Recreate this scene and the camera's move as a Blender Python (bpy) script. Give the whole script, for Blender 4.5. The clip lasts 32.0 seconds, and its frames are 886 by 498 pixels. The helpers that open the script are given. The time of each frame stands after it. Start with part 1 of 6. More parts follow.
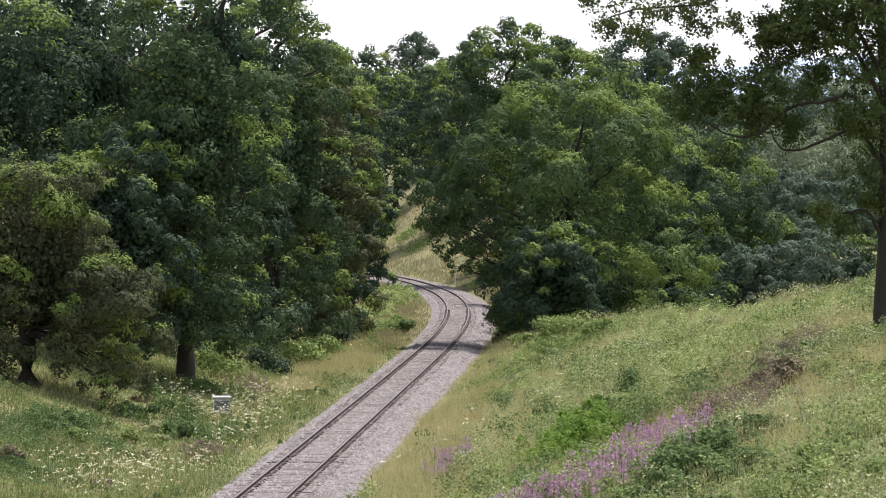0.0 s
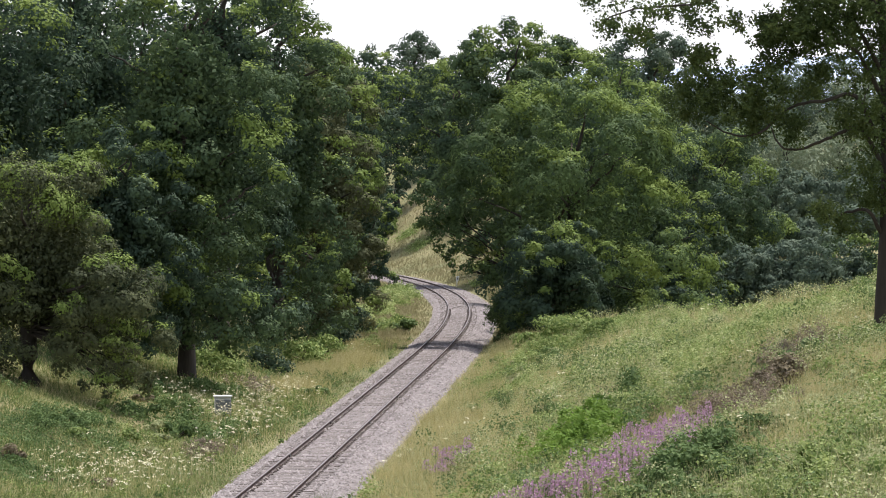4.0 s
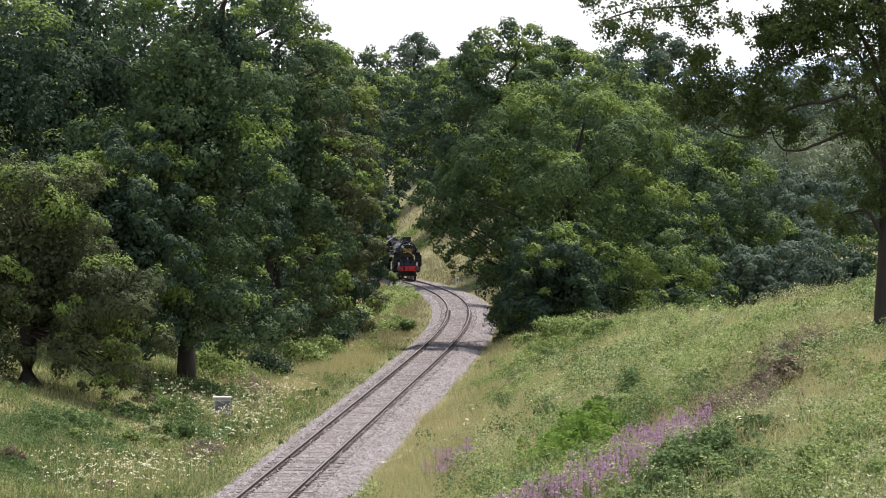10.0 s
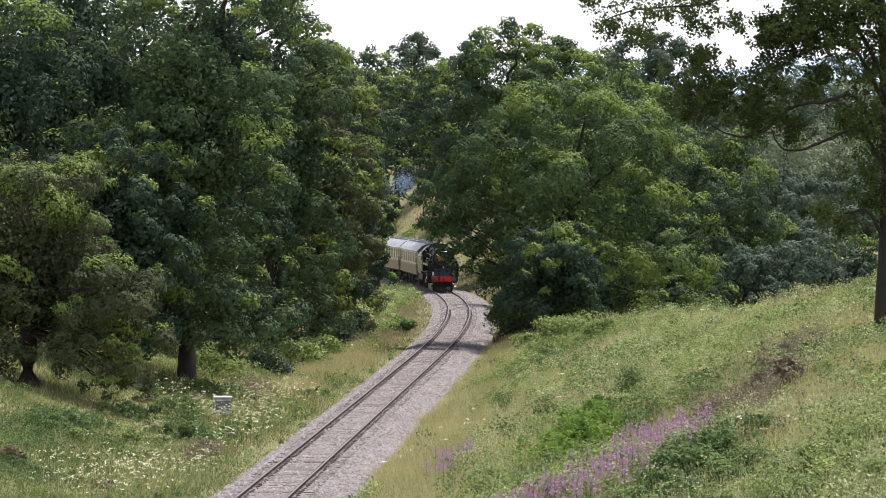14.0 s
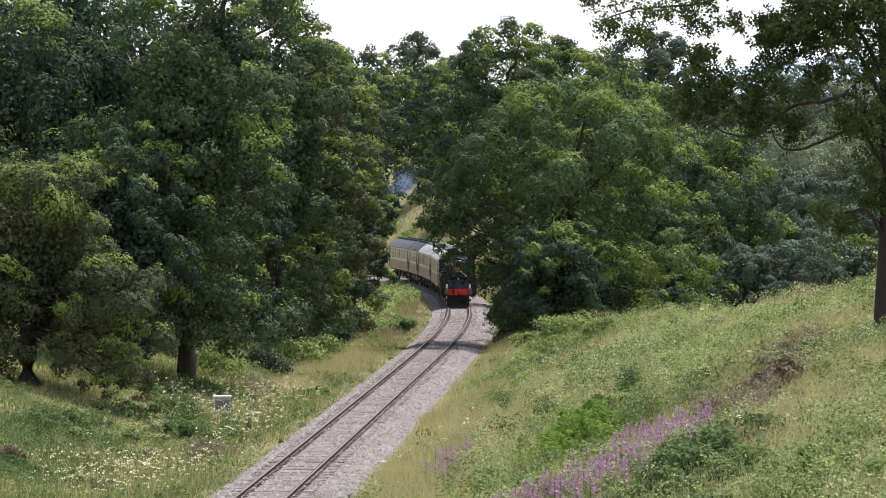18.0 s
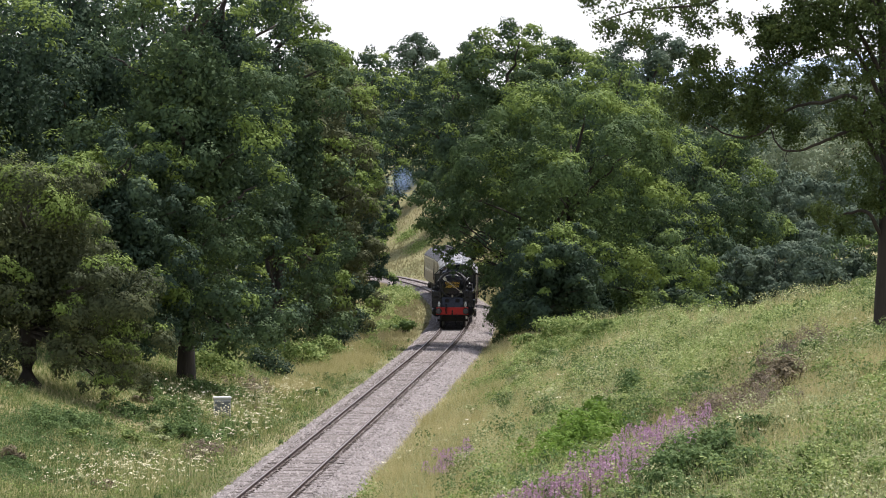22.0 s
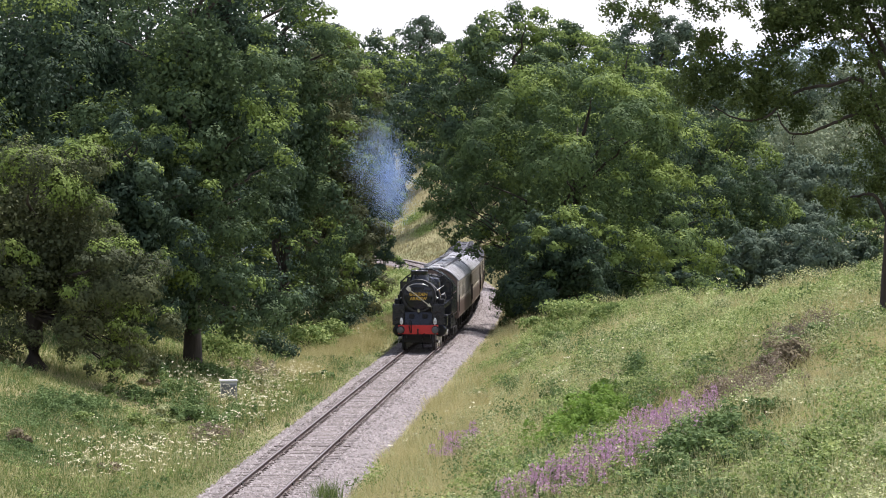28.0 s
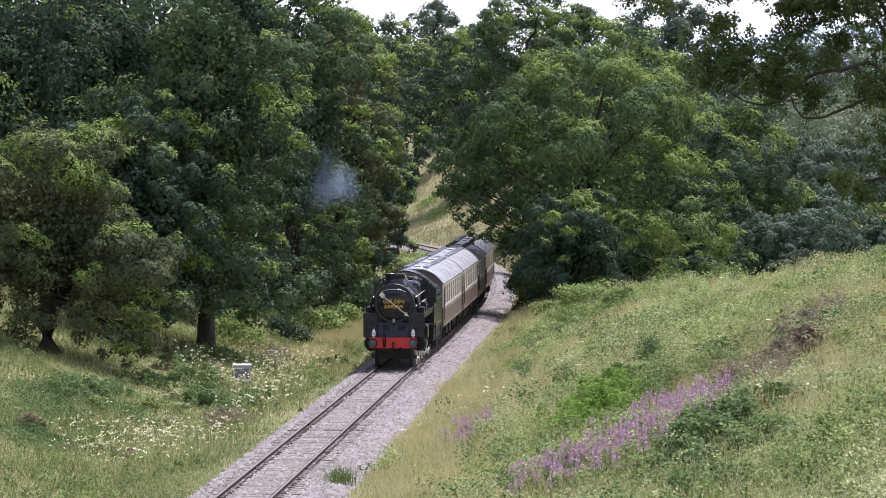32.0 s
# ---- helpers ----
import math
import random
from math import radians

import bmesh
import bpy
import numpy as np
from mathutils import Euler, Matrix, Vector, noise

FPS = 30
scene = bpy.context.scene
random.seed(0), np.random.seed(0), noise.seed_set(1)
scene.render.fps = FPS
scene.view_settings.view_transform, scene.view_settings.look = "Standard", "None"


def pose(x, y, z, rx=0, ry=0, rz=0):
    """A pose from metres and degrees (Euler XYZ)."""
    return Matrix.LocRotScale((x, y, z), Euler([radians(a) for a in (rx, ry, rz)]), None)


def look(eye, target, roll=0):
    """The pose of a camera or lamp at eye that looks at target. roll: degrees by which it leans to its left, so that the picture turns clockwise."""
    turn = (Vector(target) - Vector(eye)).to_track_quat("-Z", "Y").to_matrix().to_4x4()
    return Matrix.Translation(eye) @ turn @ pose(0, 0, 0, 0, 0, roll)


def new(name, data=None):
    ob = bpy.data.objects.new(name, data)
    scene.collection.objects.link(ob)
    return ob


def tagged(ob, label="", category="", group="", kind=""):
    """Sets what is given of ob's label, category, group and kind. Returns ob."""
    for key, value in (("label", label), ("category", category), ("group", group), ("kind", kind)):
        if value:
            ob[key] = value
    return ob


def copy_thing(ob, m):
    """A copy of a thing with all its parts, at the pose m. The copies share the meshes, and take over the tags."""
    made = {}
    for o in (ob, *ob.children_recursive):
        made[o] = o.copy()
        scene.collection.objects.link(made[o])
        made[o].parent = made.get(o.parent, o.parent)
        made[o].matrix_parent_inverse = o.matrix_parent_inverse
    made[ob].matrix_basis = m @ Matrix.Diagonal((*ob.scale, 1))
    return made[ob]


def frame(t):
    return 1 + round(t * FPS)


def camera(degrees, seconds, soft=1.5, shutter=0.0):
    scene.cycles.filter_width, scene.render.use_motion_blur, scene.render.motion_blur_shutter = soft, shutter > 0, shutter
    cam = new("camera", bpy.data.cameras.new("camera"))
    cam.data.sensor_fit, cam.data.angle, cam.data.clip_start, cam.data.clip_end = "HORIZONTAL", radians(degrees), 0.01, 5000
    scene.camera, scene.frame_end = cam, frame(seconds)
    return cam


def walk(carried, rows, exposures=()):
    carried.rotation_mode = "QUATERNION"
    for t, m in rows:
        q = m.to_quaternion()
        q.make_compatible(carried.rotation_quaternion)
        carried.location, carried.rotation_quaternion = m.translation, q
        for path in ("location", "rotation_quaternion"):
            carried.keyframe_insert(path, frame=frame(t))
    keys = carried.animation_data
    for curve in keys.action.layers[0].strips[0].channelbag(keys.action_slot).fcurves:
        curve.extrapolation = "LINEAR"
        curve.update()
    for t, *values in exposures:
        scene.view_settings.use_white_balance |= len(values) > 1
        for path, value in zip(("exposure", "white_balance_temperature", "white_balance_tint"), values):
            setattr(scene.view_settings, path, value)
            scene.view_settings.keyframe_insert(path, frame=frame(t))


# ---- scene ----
# The eye stands at the origin, EYE metres above the rails; the line runs away along +y.
EYE = 9.46
FOCAL = 784 / math.tan(radians(12.78 / 2))
cam = camera(12.78, 32.0, soft=1.0)
# drift of the view (right, down) along the clip, in picture units of FOCAL
DRIFT = [(0, 0, 0), (1, 0.6, -0.3), (2, 1.2, -2), (3, 1.4, -2.8), (3.5, 1.6, -2.2), (5.5, 2.8, 1.6), (6, 2.8, 2.5),
         (6.5, 2, 2.8), (7, 1.6, 1.6), (8, 1.5, 0.2), (9, 1.4, 0.3), (10, 1.3, 0.8), (11, 0.9, 0.9), (12, 1.4, 0.7),
         (13, 1.6, 0.1), (14, 2, 0.2), (14.5, 1.8, 0.7), (16.5, 1.7, 0.4), (17, 2, -1.2), (18, 1.5, -0.8), (19, 1.3, -0.9),
         (20, 0.8, -1.1), (21, 0.8, 0.3), (22, 0.9, 1.2), (23, 1.2, 1.6), (23.5, 0.9, 2.4), (24, 0.6, 0.6), (24.5, -1.2, 0.2),
         (25, -1.4, 1.6), (25.5, 2.4, 2.4), (27.5, 10.7, -14.6), (28, 12.2, -28.8), (28.5, 12.6, -33.7), (29, 13.6, -38.2),
         (29.5, 15.3, -41.5), (30, 16.8, -43.8), (30.5, 19, -43.2), (31, 24, -44.3), (31.5, 28, -46.5), (32, 36, -56.6)]


def gaze(dx, dy):
    return look((0, 0, EYE), (-dx / FOCAL * 100, 100, EYE - (125.9 - dy) / FOCAL * 100))


STOPS = [(0, 0.50, 6450, 16), (25.5, 0.51, 6430, 16), (28, 0.66, 6330, 19), (30, 0.67, 6260, 20), (31, 0.68, 6050, 23), (32, 0.68, 6040, 23)]
walk(cam, [(t, gaze(dx, dy)) for t, dx, dy in DRIFT], exposures=STOPS)

# ---- light: high hazy sun from the right, beyond the line ----
SUN_AZ, SUN_EL = radians(32), radians(62)  # azimuth clockwise from +y
world = bpy.data.worlds.new("sky")
scene.world = world
world.use_nodes = True
nt = world.node_tree
sky = nt.nodes.new("ShaderNodeTexSky")
sky.sky_type = "NISHITA"
sky.sun_disc = False
sky.sun_elevation, sky.sun_rotation = SUN_EL, SUN_AZ
sky.air_density, sky.dust_density, sky.ozone_density = 1.0, 0.6, 1.0
cloud = nt.nodes.new("ShaderNodeMix")  # thin bright overcast over the blue
cloud.data_type = "RGBA"
up = nt.nodes.new("ShaderNodeTexCoord")
sep = nt.nodes.new("ShaderNodeSeparateXYZ")
nt.links.new(up.outputs["Generated"], sep.inputs[0])
veil = nt.nodes.new("ShaderNodeMapRange")  # the veil thickens towards the horizon
veil.inputs["From Min"].default_value, veil.inputs["From Max"].default_value = 0.0, 0.9
veil.inputs["To Min"].default_value, veil.inputs["To Max"].default_value = 0.85, 0.25
nt.links.new(sep.outputs["Z"], veil.inputs["Value"])
nt.links.new(veil.outputs["Result"], cloud.inputs["Factor"])
nt.links.new(sky.outputs["Color"], cloud.inputs["A"])
cloud.inputs["B"].default_value = (5.6, 5.75, 6.1, 1)
nt.links.new(cloud.outputs["Result"], nt.nodes["Background"].inputs["Color"])
nt.nodes["Background"].inputs["Strength"].default_value = 0.15
sun = new("sun", bpy.data.lights.new("sun", "SUN"))
sun.data.energy, sun.data.angle, sun.data.color = 5.0, radians(2), (1, 0.965, 0.91)
sun.matrix_world = look((math.sin(SUN_AZ) * math.cos(SUN_EL), math.cos(SUN_AZ) * math.cos(SUN_EL), math.sin(SUN_EL)), (0, 0, 0))
scene.view_settings.exposure = 0.0


# ---- materials ----
def material(name, colours, scale=3.0, rough=0.8, metal=0.0, bump=0.0, bump_scale=None, rnd=0.0, detail=6.0, translucent=0.0,
             spec=0.4, island=False, stretch=(1, 1, 1)):
    """A surface whose colour wanders between the given colours by two scales of noise (and by piece)."""
    m = bpy.data.materials.new(name)
    m.use_nodes = True
    t = m.node_tree
    n, l = t.nodes, t.links
    p = n["Principled BSDF"]
    p.inputs["Roughness"].default_value, p.inputs["Metallic"].default_value = rough, metal
    p.inputs["Specular IOR Level"].default_value = spec
    geo = n.new("ShaderNodeNewGeometry")
    co = n.new("ShaderNodeTexCoord")
    mp = n.new("ShaderNodeMapping")
    mp.inputs["Scale"].default_value = stretch
    l.new(co.outputs["Object"], mp.inputs["Vector"])
    big, fine = n.new("ShaderNodeTexNoise"), n.new("ShaderNodeTexNoise")
    big.inputs["Scale"].default_value, big.inputs["Detail"].default_value = scale, detail
    fine.inputs["Scale"].default_value, fine.inputs["Detail"].default_value = scale * 9, 4
    for q in (big, fine):
        l.new(mp.outputs["Vector"], q.inputs["Vector"])
    mix = n.new("ShaderNodeMath")
    mix.operation = "MULTIPLY_ADD"
    mix.inputs[1].default_value = 0.35
    l.new(fine.outputs["Fac"], mix.inputs[0])
    half = n.new("ShaderNodeMath")
    half.operation = "MULTIPLY"
    half.inputs[1].default_value = 0.65
    l.new(big.outputs["Fac"], half.inputs[0])
    l.new(half.outputs[0], mix.inputs[2])
    last = mix
    if rnd:
        src = geo.outputs["Random Per Island"] if island else n.new("ShaderNodeObjectInfo").outputs["Random"]
        off = n.new("ShaderNodeMath")
        off.operation = "MULTIPLY_ADD"
        off.inputs[1].default_value = rnd
        l.new(src, off.inputs[0])
        sub = n.new("ShaderNodeMath")
        sub.operation = "SUBTRACT"
        sub.inputs[1].default_value = rnd / 2
        l.new(mix.outputs[0], sub.inputs[0])
        l.new(sub.outputs[0], off.inputs[2])
        last = off
    ramp = n.new("ShaderNodeValToRGB")
    el = ramp.color_ramp.elements
    while len(el) < len(colours):
        el.new(0.5)
    for i, c in enumerate(colours):
        el[i].position = 0.3 + 0.4 * i / max(1, len(colours) - 1)
        el[i].color = (*c, 1)
    l.new(last.outputs[0], ramp.inputs["Fac"])
    l.new(ramp.outputs["Color"], p.inputs["Base Color"])
    if bump:
        b = n.new("ShaderNodeBump")
        b.inputs["Strength"].default_value = bump
        b.inputs["Distance"].default_value = 0.02
        src = fine
        if bump_scale:
            src = n.new("ShaderNodeTexNoise")
            src.inputs["Scale"].default_value, src.inputs["Detail"].default_value = bump_scale, 6
            l.new(mp.outputs["Vector"], src.inputs["Vector"])
        l.new(src.outputs["Fac"], b.inputs["Height"])
        l.new(b.outputs["Normal"], p.inputs["Normal"])
    if translucent:
        tr = n.new("ShaderNodeBsdfTranslucent")
        ms = n.new("ShaderNodeMixShader")
        ms.inputs["Fac"].default_value = translucent
        l.new(ramp.outputs["Color"], tr.inputs["Color"])
        l.new(p.outputs["BSDF"], ms.inputs[1])
        l.new(tr.outputs["BSDF"], ms.inputs[2])
        l.new(ms.outputs["Shader"], n["Material Output"].inputs["Surface"])
    return m


def leafy(name, colours, scale=0.5, translucent=0.2, rnd=0.08, rough=0.7, spec=0.07):
    return material(name, colours, scale, rough, translucent=translucent, rnd=rnd, island=True, detail=3, spec=spec)


OAK = leafy("oak_leaf", [(0.037, 0.060, 0.034), (0.068, 0.107, 0.050), (0.116, 0.163, 0.063)], 0.4)
OAK_LIGHT = leafy("oak_leaf_light", [(0.040, 0.066, 0.033), (0.078, 0.122, 0.047), (0.134, 0.188, 0.061)], 0.4)
OAK_DARK = leafy("oak_leaf_dark", [(0.027, 0.046, 0.030), (0.047, 0.076, 0.046), (0.076, 0.114, 0.055)], 0.4)
OAK_RUSSET = leafy("oak_leaf_russet", [(0.043, 0.054, 0.029), (0.075, 0.089, 0.042), (0.127, 0.140, 0.058)], 0.35)
OAK_OLIVE = leafy("oak_leaf_olive", [(0.066, 0.078, 0.038), (0.105, 0.118, 0.056), (0.165, 0.172, 0.080)], 0.35)
# yellower green of leaves in sun, used as a painted highlight
OAK_SUNLIT = leafy("sunlit_oak_leaf", [(0.101, 0.152, 0.040), (0.153, 0.213, 0.051), (0.218, 0.278, 0.069)], 0.4)
# the next two greens have distance haze mixed into the leaf colour
HAZE_GREY = leafy("hazed_leaf", [(0.050, 0.079, 0.055), (0.089, 0.126, 0.083), (0.144, 0.180, 0.115)])
HAZE_PALE = leafy("pale_hazed_leaf", [(0.130, 0.173, 0.104), (0.202, 0.243, 0.150), (0.286, 0.320, 0.208)], 0.12)
# lightest tone, scattered leaf by leaf, puts sun glints into the colour
BRAMBLE = leafy("bramble_leaf", [(0.090, 0.143, 0.040), (0.175, 0.240, 0.068), (0.360, 0.418, 0.158)], 0.8, 0.32, 0.35)
LIME = leafy("lime_shrub_leaf", [(0.088, 0.160, 0.028), (0.150, 0.244, 0.043), (0.220, 0.319, 0.071)], 0.8, 0.34)
CREST_LEAF = leafy("hanging_oak_leaf", [(0.033, 0.052, 0.022), (0.068, 0.098, 0.032), (0.122, 0.154, 0.044)], 0.9, 0.36)
DOCK = leafy("dock_leaf", [(0.058, 0.100, 0.034), (0.098, 0.152, 0.050), (0.17, 0.235, 0.085)], 0.8, 0.22, 0.2)
# these two herbs carry painted glints in their lightest tone as well
PALEHERB = leafy("pale_herb_leaf", [(0.18, 0.21, 0.09), (0.30, 0.33, 0.15), (0.52, 0.53, 0.29)], 0.8, 0.32, 0.4)
NETTLE = leafy("fresh_nettle_leaf", [(0.148, 0.207, 0.067), (0.274, 0.338, 0.118), (0.524, 0.567, 0.269)], 0.7, 0.36, 0.4)
SORREL = leafy("brown_sorrel", [(0.13, 0.105, 0.072), (0.19, 0.155, 0.11), (0.27, 0.22, 0.16)], 0.8, 0.2, 0.35)
MEADOW_GRASS = leafy("meadow_grass_blade", [(0.075, 0.12, 0.034), (0.12, 0.17, 0.052), (0.185, 0.225, 0.08), (0.27, 0.285, 0.12)], 0.16, 0.3, 0.45)
SEEDHEAD = leafy("dry_stem", [(0.115, 0.095, 0.058), (0.185, 0.155, 0.095), (0.27, 0.225, 0.14)], 0.8)
GRASS = leafy("grass_blade", [(0.13, 0.17, 0.053), (0.23, 0.255, 0.092), (0.38, 0.36, 0.16), (0.52, 0.47, 0.27)], 0.16, 0.3, 0.45)
DULL_HAY = leafy("weathered_grass_blade", [(0.16, 0.155, 0.075), (0.25, 0.225, 0.12), (0.34, 0.30, 0.175)], 0.2, 0.3, 0.35)
HAY = leafy("dry_grass_blade", [(0.28, 0.265, 0.11), (0.43, 0.39, 0.18), (0.58, 0.51, 0.28)], 0.2, 0.35, 0.35)
BARK = material("bark", [(0.022, 0.018, 0.013), (0.055, 0.045, 0.034)], 1.6, 0.95, bump=0.9, bump_scale=14, stretch=(1, 1, 0.25))
EARTH = material("meadow_soil", [(0.085, 0.10, 0.032), (0.165, 0.16, 0.058), (0.28, 0.235, 0.12)], 0.09, 0.95, bump=0.6, bump_scale=7)
BALLAST = material("limestone_ballast", [(0.078, 0.068, 0.062), (0.17, 0.149, 0.137), (0.285, 0.255, 0.238)], 4.5, 0.95, bump=1.0, bump_scale=14, detail=2)
STONE = material("ballast_stone", [(0.105, 0.091, 0.084), (0.19, 0.167, 0.154), (0.30, 0.27, 0.252)], 2, 0.95, rnd=0.35, island=True)
SLEEPER = material("weathered_sleeper", [(0.055, 0.043, 0.036), (0.105, 0.086, 0.072), (0.165, 0.14, 0.122)], 1.6, 0.95, bump=0.6, bump_scale=30, rnd=0.25)
RUST = material("rusty_rail", [(0.050, 0.029, 0.023), (0.090, 0.055, 0.043)], 2.5, 0.8, 0.0, bump=0.2)
POLISHED = material("worn_rail_top", [(0.10, 0.085, 0.078), (0.19, 0.17, 0.16)], 2.0, 0.5, 0.7)
BLACK = material("black_loco_paint", [(0.006, 0.007, 0.010), (0.012, 0.014, 0.019)], 2.2, 0.22, bump=0.04, spec=0.38)
SOOT = material("sooty_black", [(0.005, 0.005, 0.006), (0.012, 0.012, 0.0125)], 3, 0.5, bump=0.1, spec=0.25)
UNDER = material("dirty_underframe", [(0.008, 0.007, 0.006), (0.03, 0.025, 0.02)], 3, 0.8, bump=0.2)
RED = material("buffer_beam_red", [(0.42, 0.020, 0.016), (0.58, 0.035, 0.026)], 3, 0.45)
LINING = material("faded_lining", [(0.06, 0.022, 0.018), (0.10, 0.045, 0.035)], 3, 0.5)
STEEL = material("bright_steel", [(0.35, 0.34, 0.33), (0.6, 0.59, 0.57)], 4, 0.35, 0.9)
IRON = material("worn_iron", [(0.06, 0.06, 0.06), (0.13, 0.128, 0.125)], 5, 0.5, 0.6)
BRASS = material("dull_brass", [(0.16, 0.11, 0.04), (0.30, 0.21, 0.09)], 4, 0.45, 0.8)
GOLD = material("gold_lettering", [(0.60, 0.36, 0.03), (0.78, 0.50, 0.06)], 6, 0.5)
WHITE = material("white_enamel", [(0.62, 0.62, 0.6), (0.8, 0.8, 0.78)], 4, 0.5)
ARROW = material("pale_gold_arrow", [(0.45, 0.42, 0.34), (0.62, 0.58, 0.48)], 4, 0.45)
CREAM = material("cream_coach_paint", [(0.42, 0.375, 0.295), (0.52, 0.47, 0.38)], 1.2, 0.4)
UMBER = material("umber_coach_paint", [(0.105, 0.070, 0.053), (0.145, 0.102, 0.080)], 1.2, 0.4)
# pale grey roof; its whitest blotches are sky glare painted into the colour
ROOF_PALE = material("glare_blotched_roof", [(0.10, 0.099, 0.098), (0.27, 0.268, 0.266), (0.62, 0.615, 0.61)], 1.6, 0.35, bump=0.15)
ROOF_DARK = material("dark_grey_roof", [(0.024, 0.023, 0.025), (0.06, 0.058, 0.06)], 1.0, 0.5, bump=0.15)
GLASS = material("coach_glass", [(0.015, 0.018, 0.02), (0.03, 0.034, 0.036)], 1.0, 0.08, spec=0.6)
CABINET = material("grey_cabinet", [(0.30, 0.31, 0.32), (0.42, 0.43, 0.44)], 3, 0.5)
CABINET_DOOR = material("dark_grey_door", [(0.10, 0.11, 0.12), (0.16, 0.17, 0.18)], 3, 0.5)
POSTPAINT = material("white_post_paint", [(0.55, 0.55, 0.52), (0.78, 0.78, 0.75)], 5, 0.7)
PINK = leafy("willowherb_petal", [(0.34, 0.18, 0.28), (0.47, 0.29, 0.40), (0.60, 0.43, 0.52)], 0.9)
PETAL = leafy("white_petal", [(0.52, 0.48, 0.27), (0.68, 0.64, 0.42), (0.80, 0.77, 0.60)], 0.9)
# pale blue here is aerial haze put into the hill colour
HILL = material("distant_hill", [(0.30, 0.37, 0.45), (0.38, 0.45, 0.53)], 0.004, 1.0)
PUFF = leafy("pale_smoke", [(0.30, 0.41, 0.60), (0.46, 0.56, 0.72), (0.68, 0.75, 0.84)], 0.5, 0.5)
SMOKE = leafy("blue_smoke", [(0.19, 0.33, 0.60), (0.34, 0.47, 0.71), (0.58, 0.67, 0.81)], 0.9, 0.5)

# ---- the line: straight, then easing into a long left-hand curve ----
STEP = 1.0
LINE_S = np.arange(0, 900, STEP)
_y0, _th0 = -60.0, 0.04777
_k = -0.001614 * np.clip((LINE_S + _y0 - 189.8) / 153.0, 0, 1)
LINE_TH = _th0 + np.cumsum(_k) * STEP
LINE_X = -6.39 - (96.9 - _y0) * math.tan(_th0) + np.cumsum(np.sin(LINE_TH)) * STEP
LINE_Y = _y0 + np.cumsum(np.cos(LINE_TH)) * STEP


def line_at(s, off=0.0):
    """Point and heading of the line at s metres from its start, off metres to the right."""
    x, y, th = (float(np.interp(s, LINE_S, a)) for a in (LINE_X, LINE_Y, LINE_TH))
    return x + off * math.cos(th), y - off * math.sin(th), th


def offset(x, y):
    """For arrays of places: how far right of the line they lie, and the line's s there."""
    x, y = np.asarray(x, float).ravel(), np.asarray(y, float).ravel()
    d, s = np.empty(len(x)), np.empty(len(x))
    for a in range(0, len(x), 4000):
        X, Y = x[a:a + 4000, None] - LINE_X[None, ::3], y[a:a + 4000, None] - LINE_Y[None, ::3]
        i = np.argmin(X * X + Y * Y, axis=1)
        j = np.arange(len(i))
        th = LINE_TH[::3][i]
        d[a:a + 4000] = X[j, i] * np.cos(th) - Y[j, i] * np.sin(th)
        s[a:a + 4000] = LINE_S[::3][i] + X[j, i] * np.sin(th) + Y[j, i] * np.cos(th)
    return d, s


def smooth(a, b, v):
    u = np.clip((v - a) / (b - a), 0, 1)
    return u * u * (3 - 2 * u)


def ripple(x, y):
    return (np.sin(x * 0.31 + 1.3 * np.sin(y * 0.17)) * np.sin(y * 0.23 + 0.7) * 0.5
            + np.sin(x * 0.9 + y * 0.4) * np.sin(y * 0.71 - x * 0.3) * 0.25 + np.sin(x * 2.3 - y * 1.9) * np.sin(y * 2.9 + x) * 0.12)


CREST_Y = (60, 145.5, 150, 154, 160, 169, 195, 206, 220, 228)
CREST_D = (24, 21.0, 19.6, 17.4, 15.9, 14.2, 10.5, 8.7, 6.4, 3.2)


def ground_z(x, y):
    x, y = np.asarray(x, float).ravel(), np.asarray(y, float).ravel()
    d, s = offset(x, y)
    z = np.full(len(x), -0.36)
    yy = s + _y0
    # cutting side on the right, up to its crest, then falling behind
    dc = np.interp(yy, CREST_Y, CREST_D)
    up = 0.325 * np.clip(d - 2.8, 0, None)
    top = 0.325 * np.clip(dc - 2.8, 0, None)
    near = np.where(d < dc, up, np.maximum(top - 0.22 * (d - dc), np.minimum(top, -0.9)))
    near = np.where(yy > 228, -0.9 * smooth(3.5, 8, d), near)
    far = 0.26 * np.clip(d - 2.8, 0, 16)
    right = near * (1 - smooth(285, 345, yy)) + far * smooth(285, 345, yy)
    # gentler bank on the left
    lslope = 0.25 * (1 - smooth(190, 260, yy)) + 0.05
    left = lslope * np.clip(-d - 5.5, 0, 13)
    z = z + np.where(d > 0, right, left)
    # wooded hill beyond
    z = z + smooth(4, 30, np.abs(d)) * (0.055 * np.clip(y - 345 - 105 * smooth(10, 28, x), 0, 330))
    # knoll under the eye
    z = z + 6.05 * np.exp(-(y / 13) ** 2 - ((x - 2) / 7.5) ** 2)
    z = z + ripple(x, y) * 0.35 * smooth(3.0, 7, np.abs(d))
    return z


def gz(x, y):
    return float(ground_z([x], [y])[0])


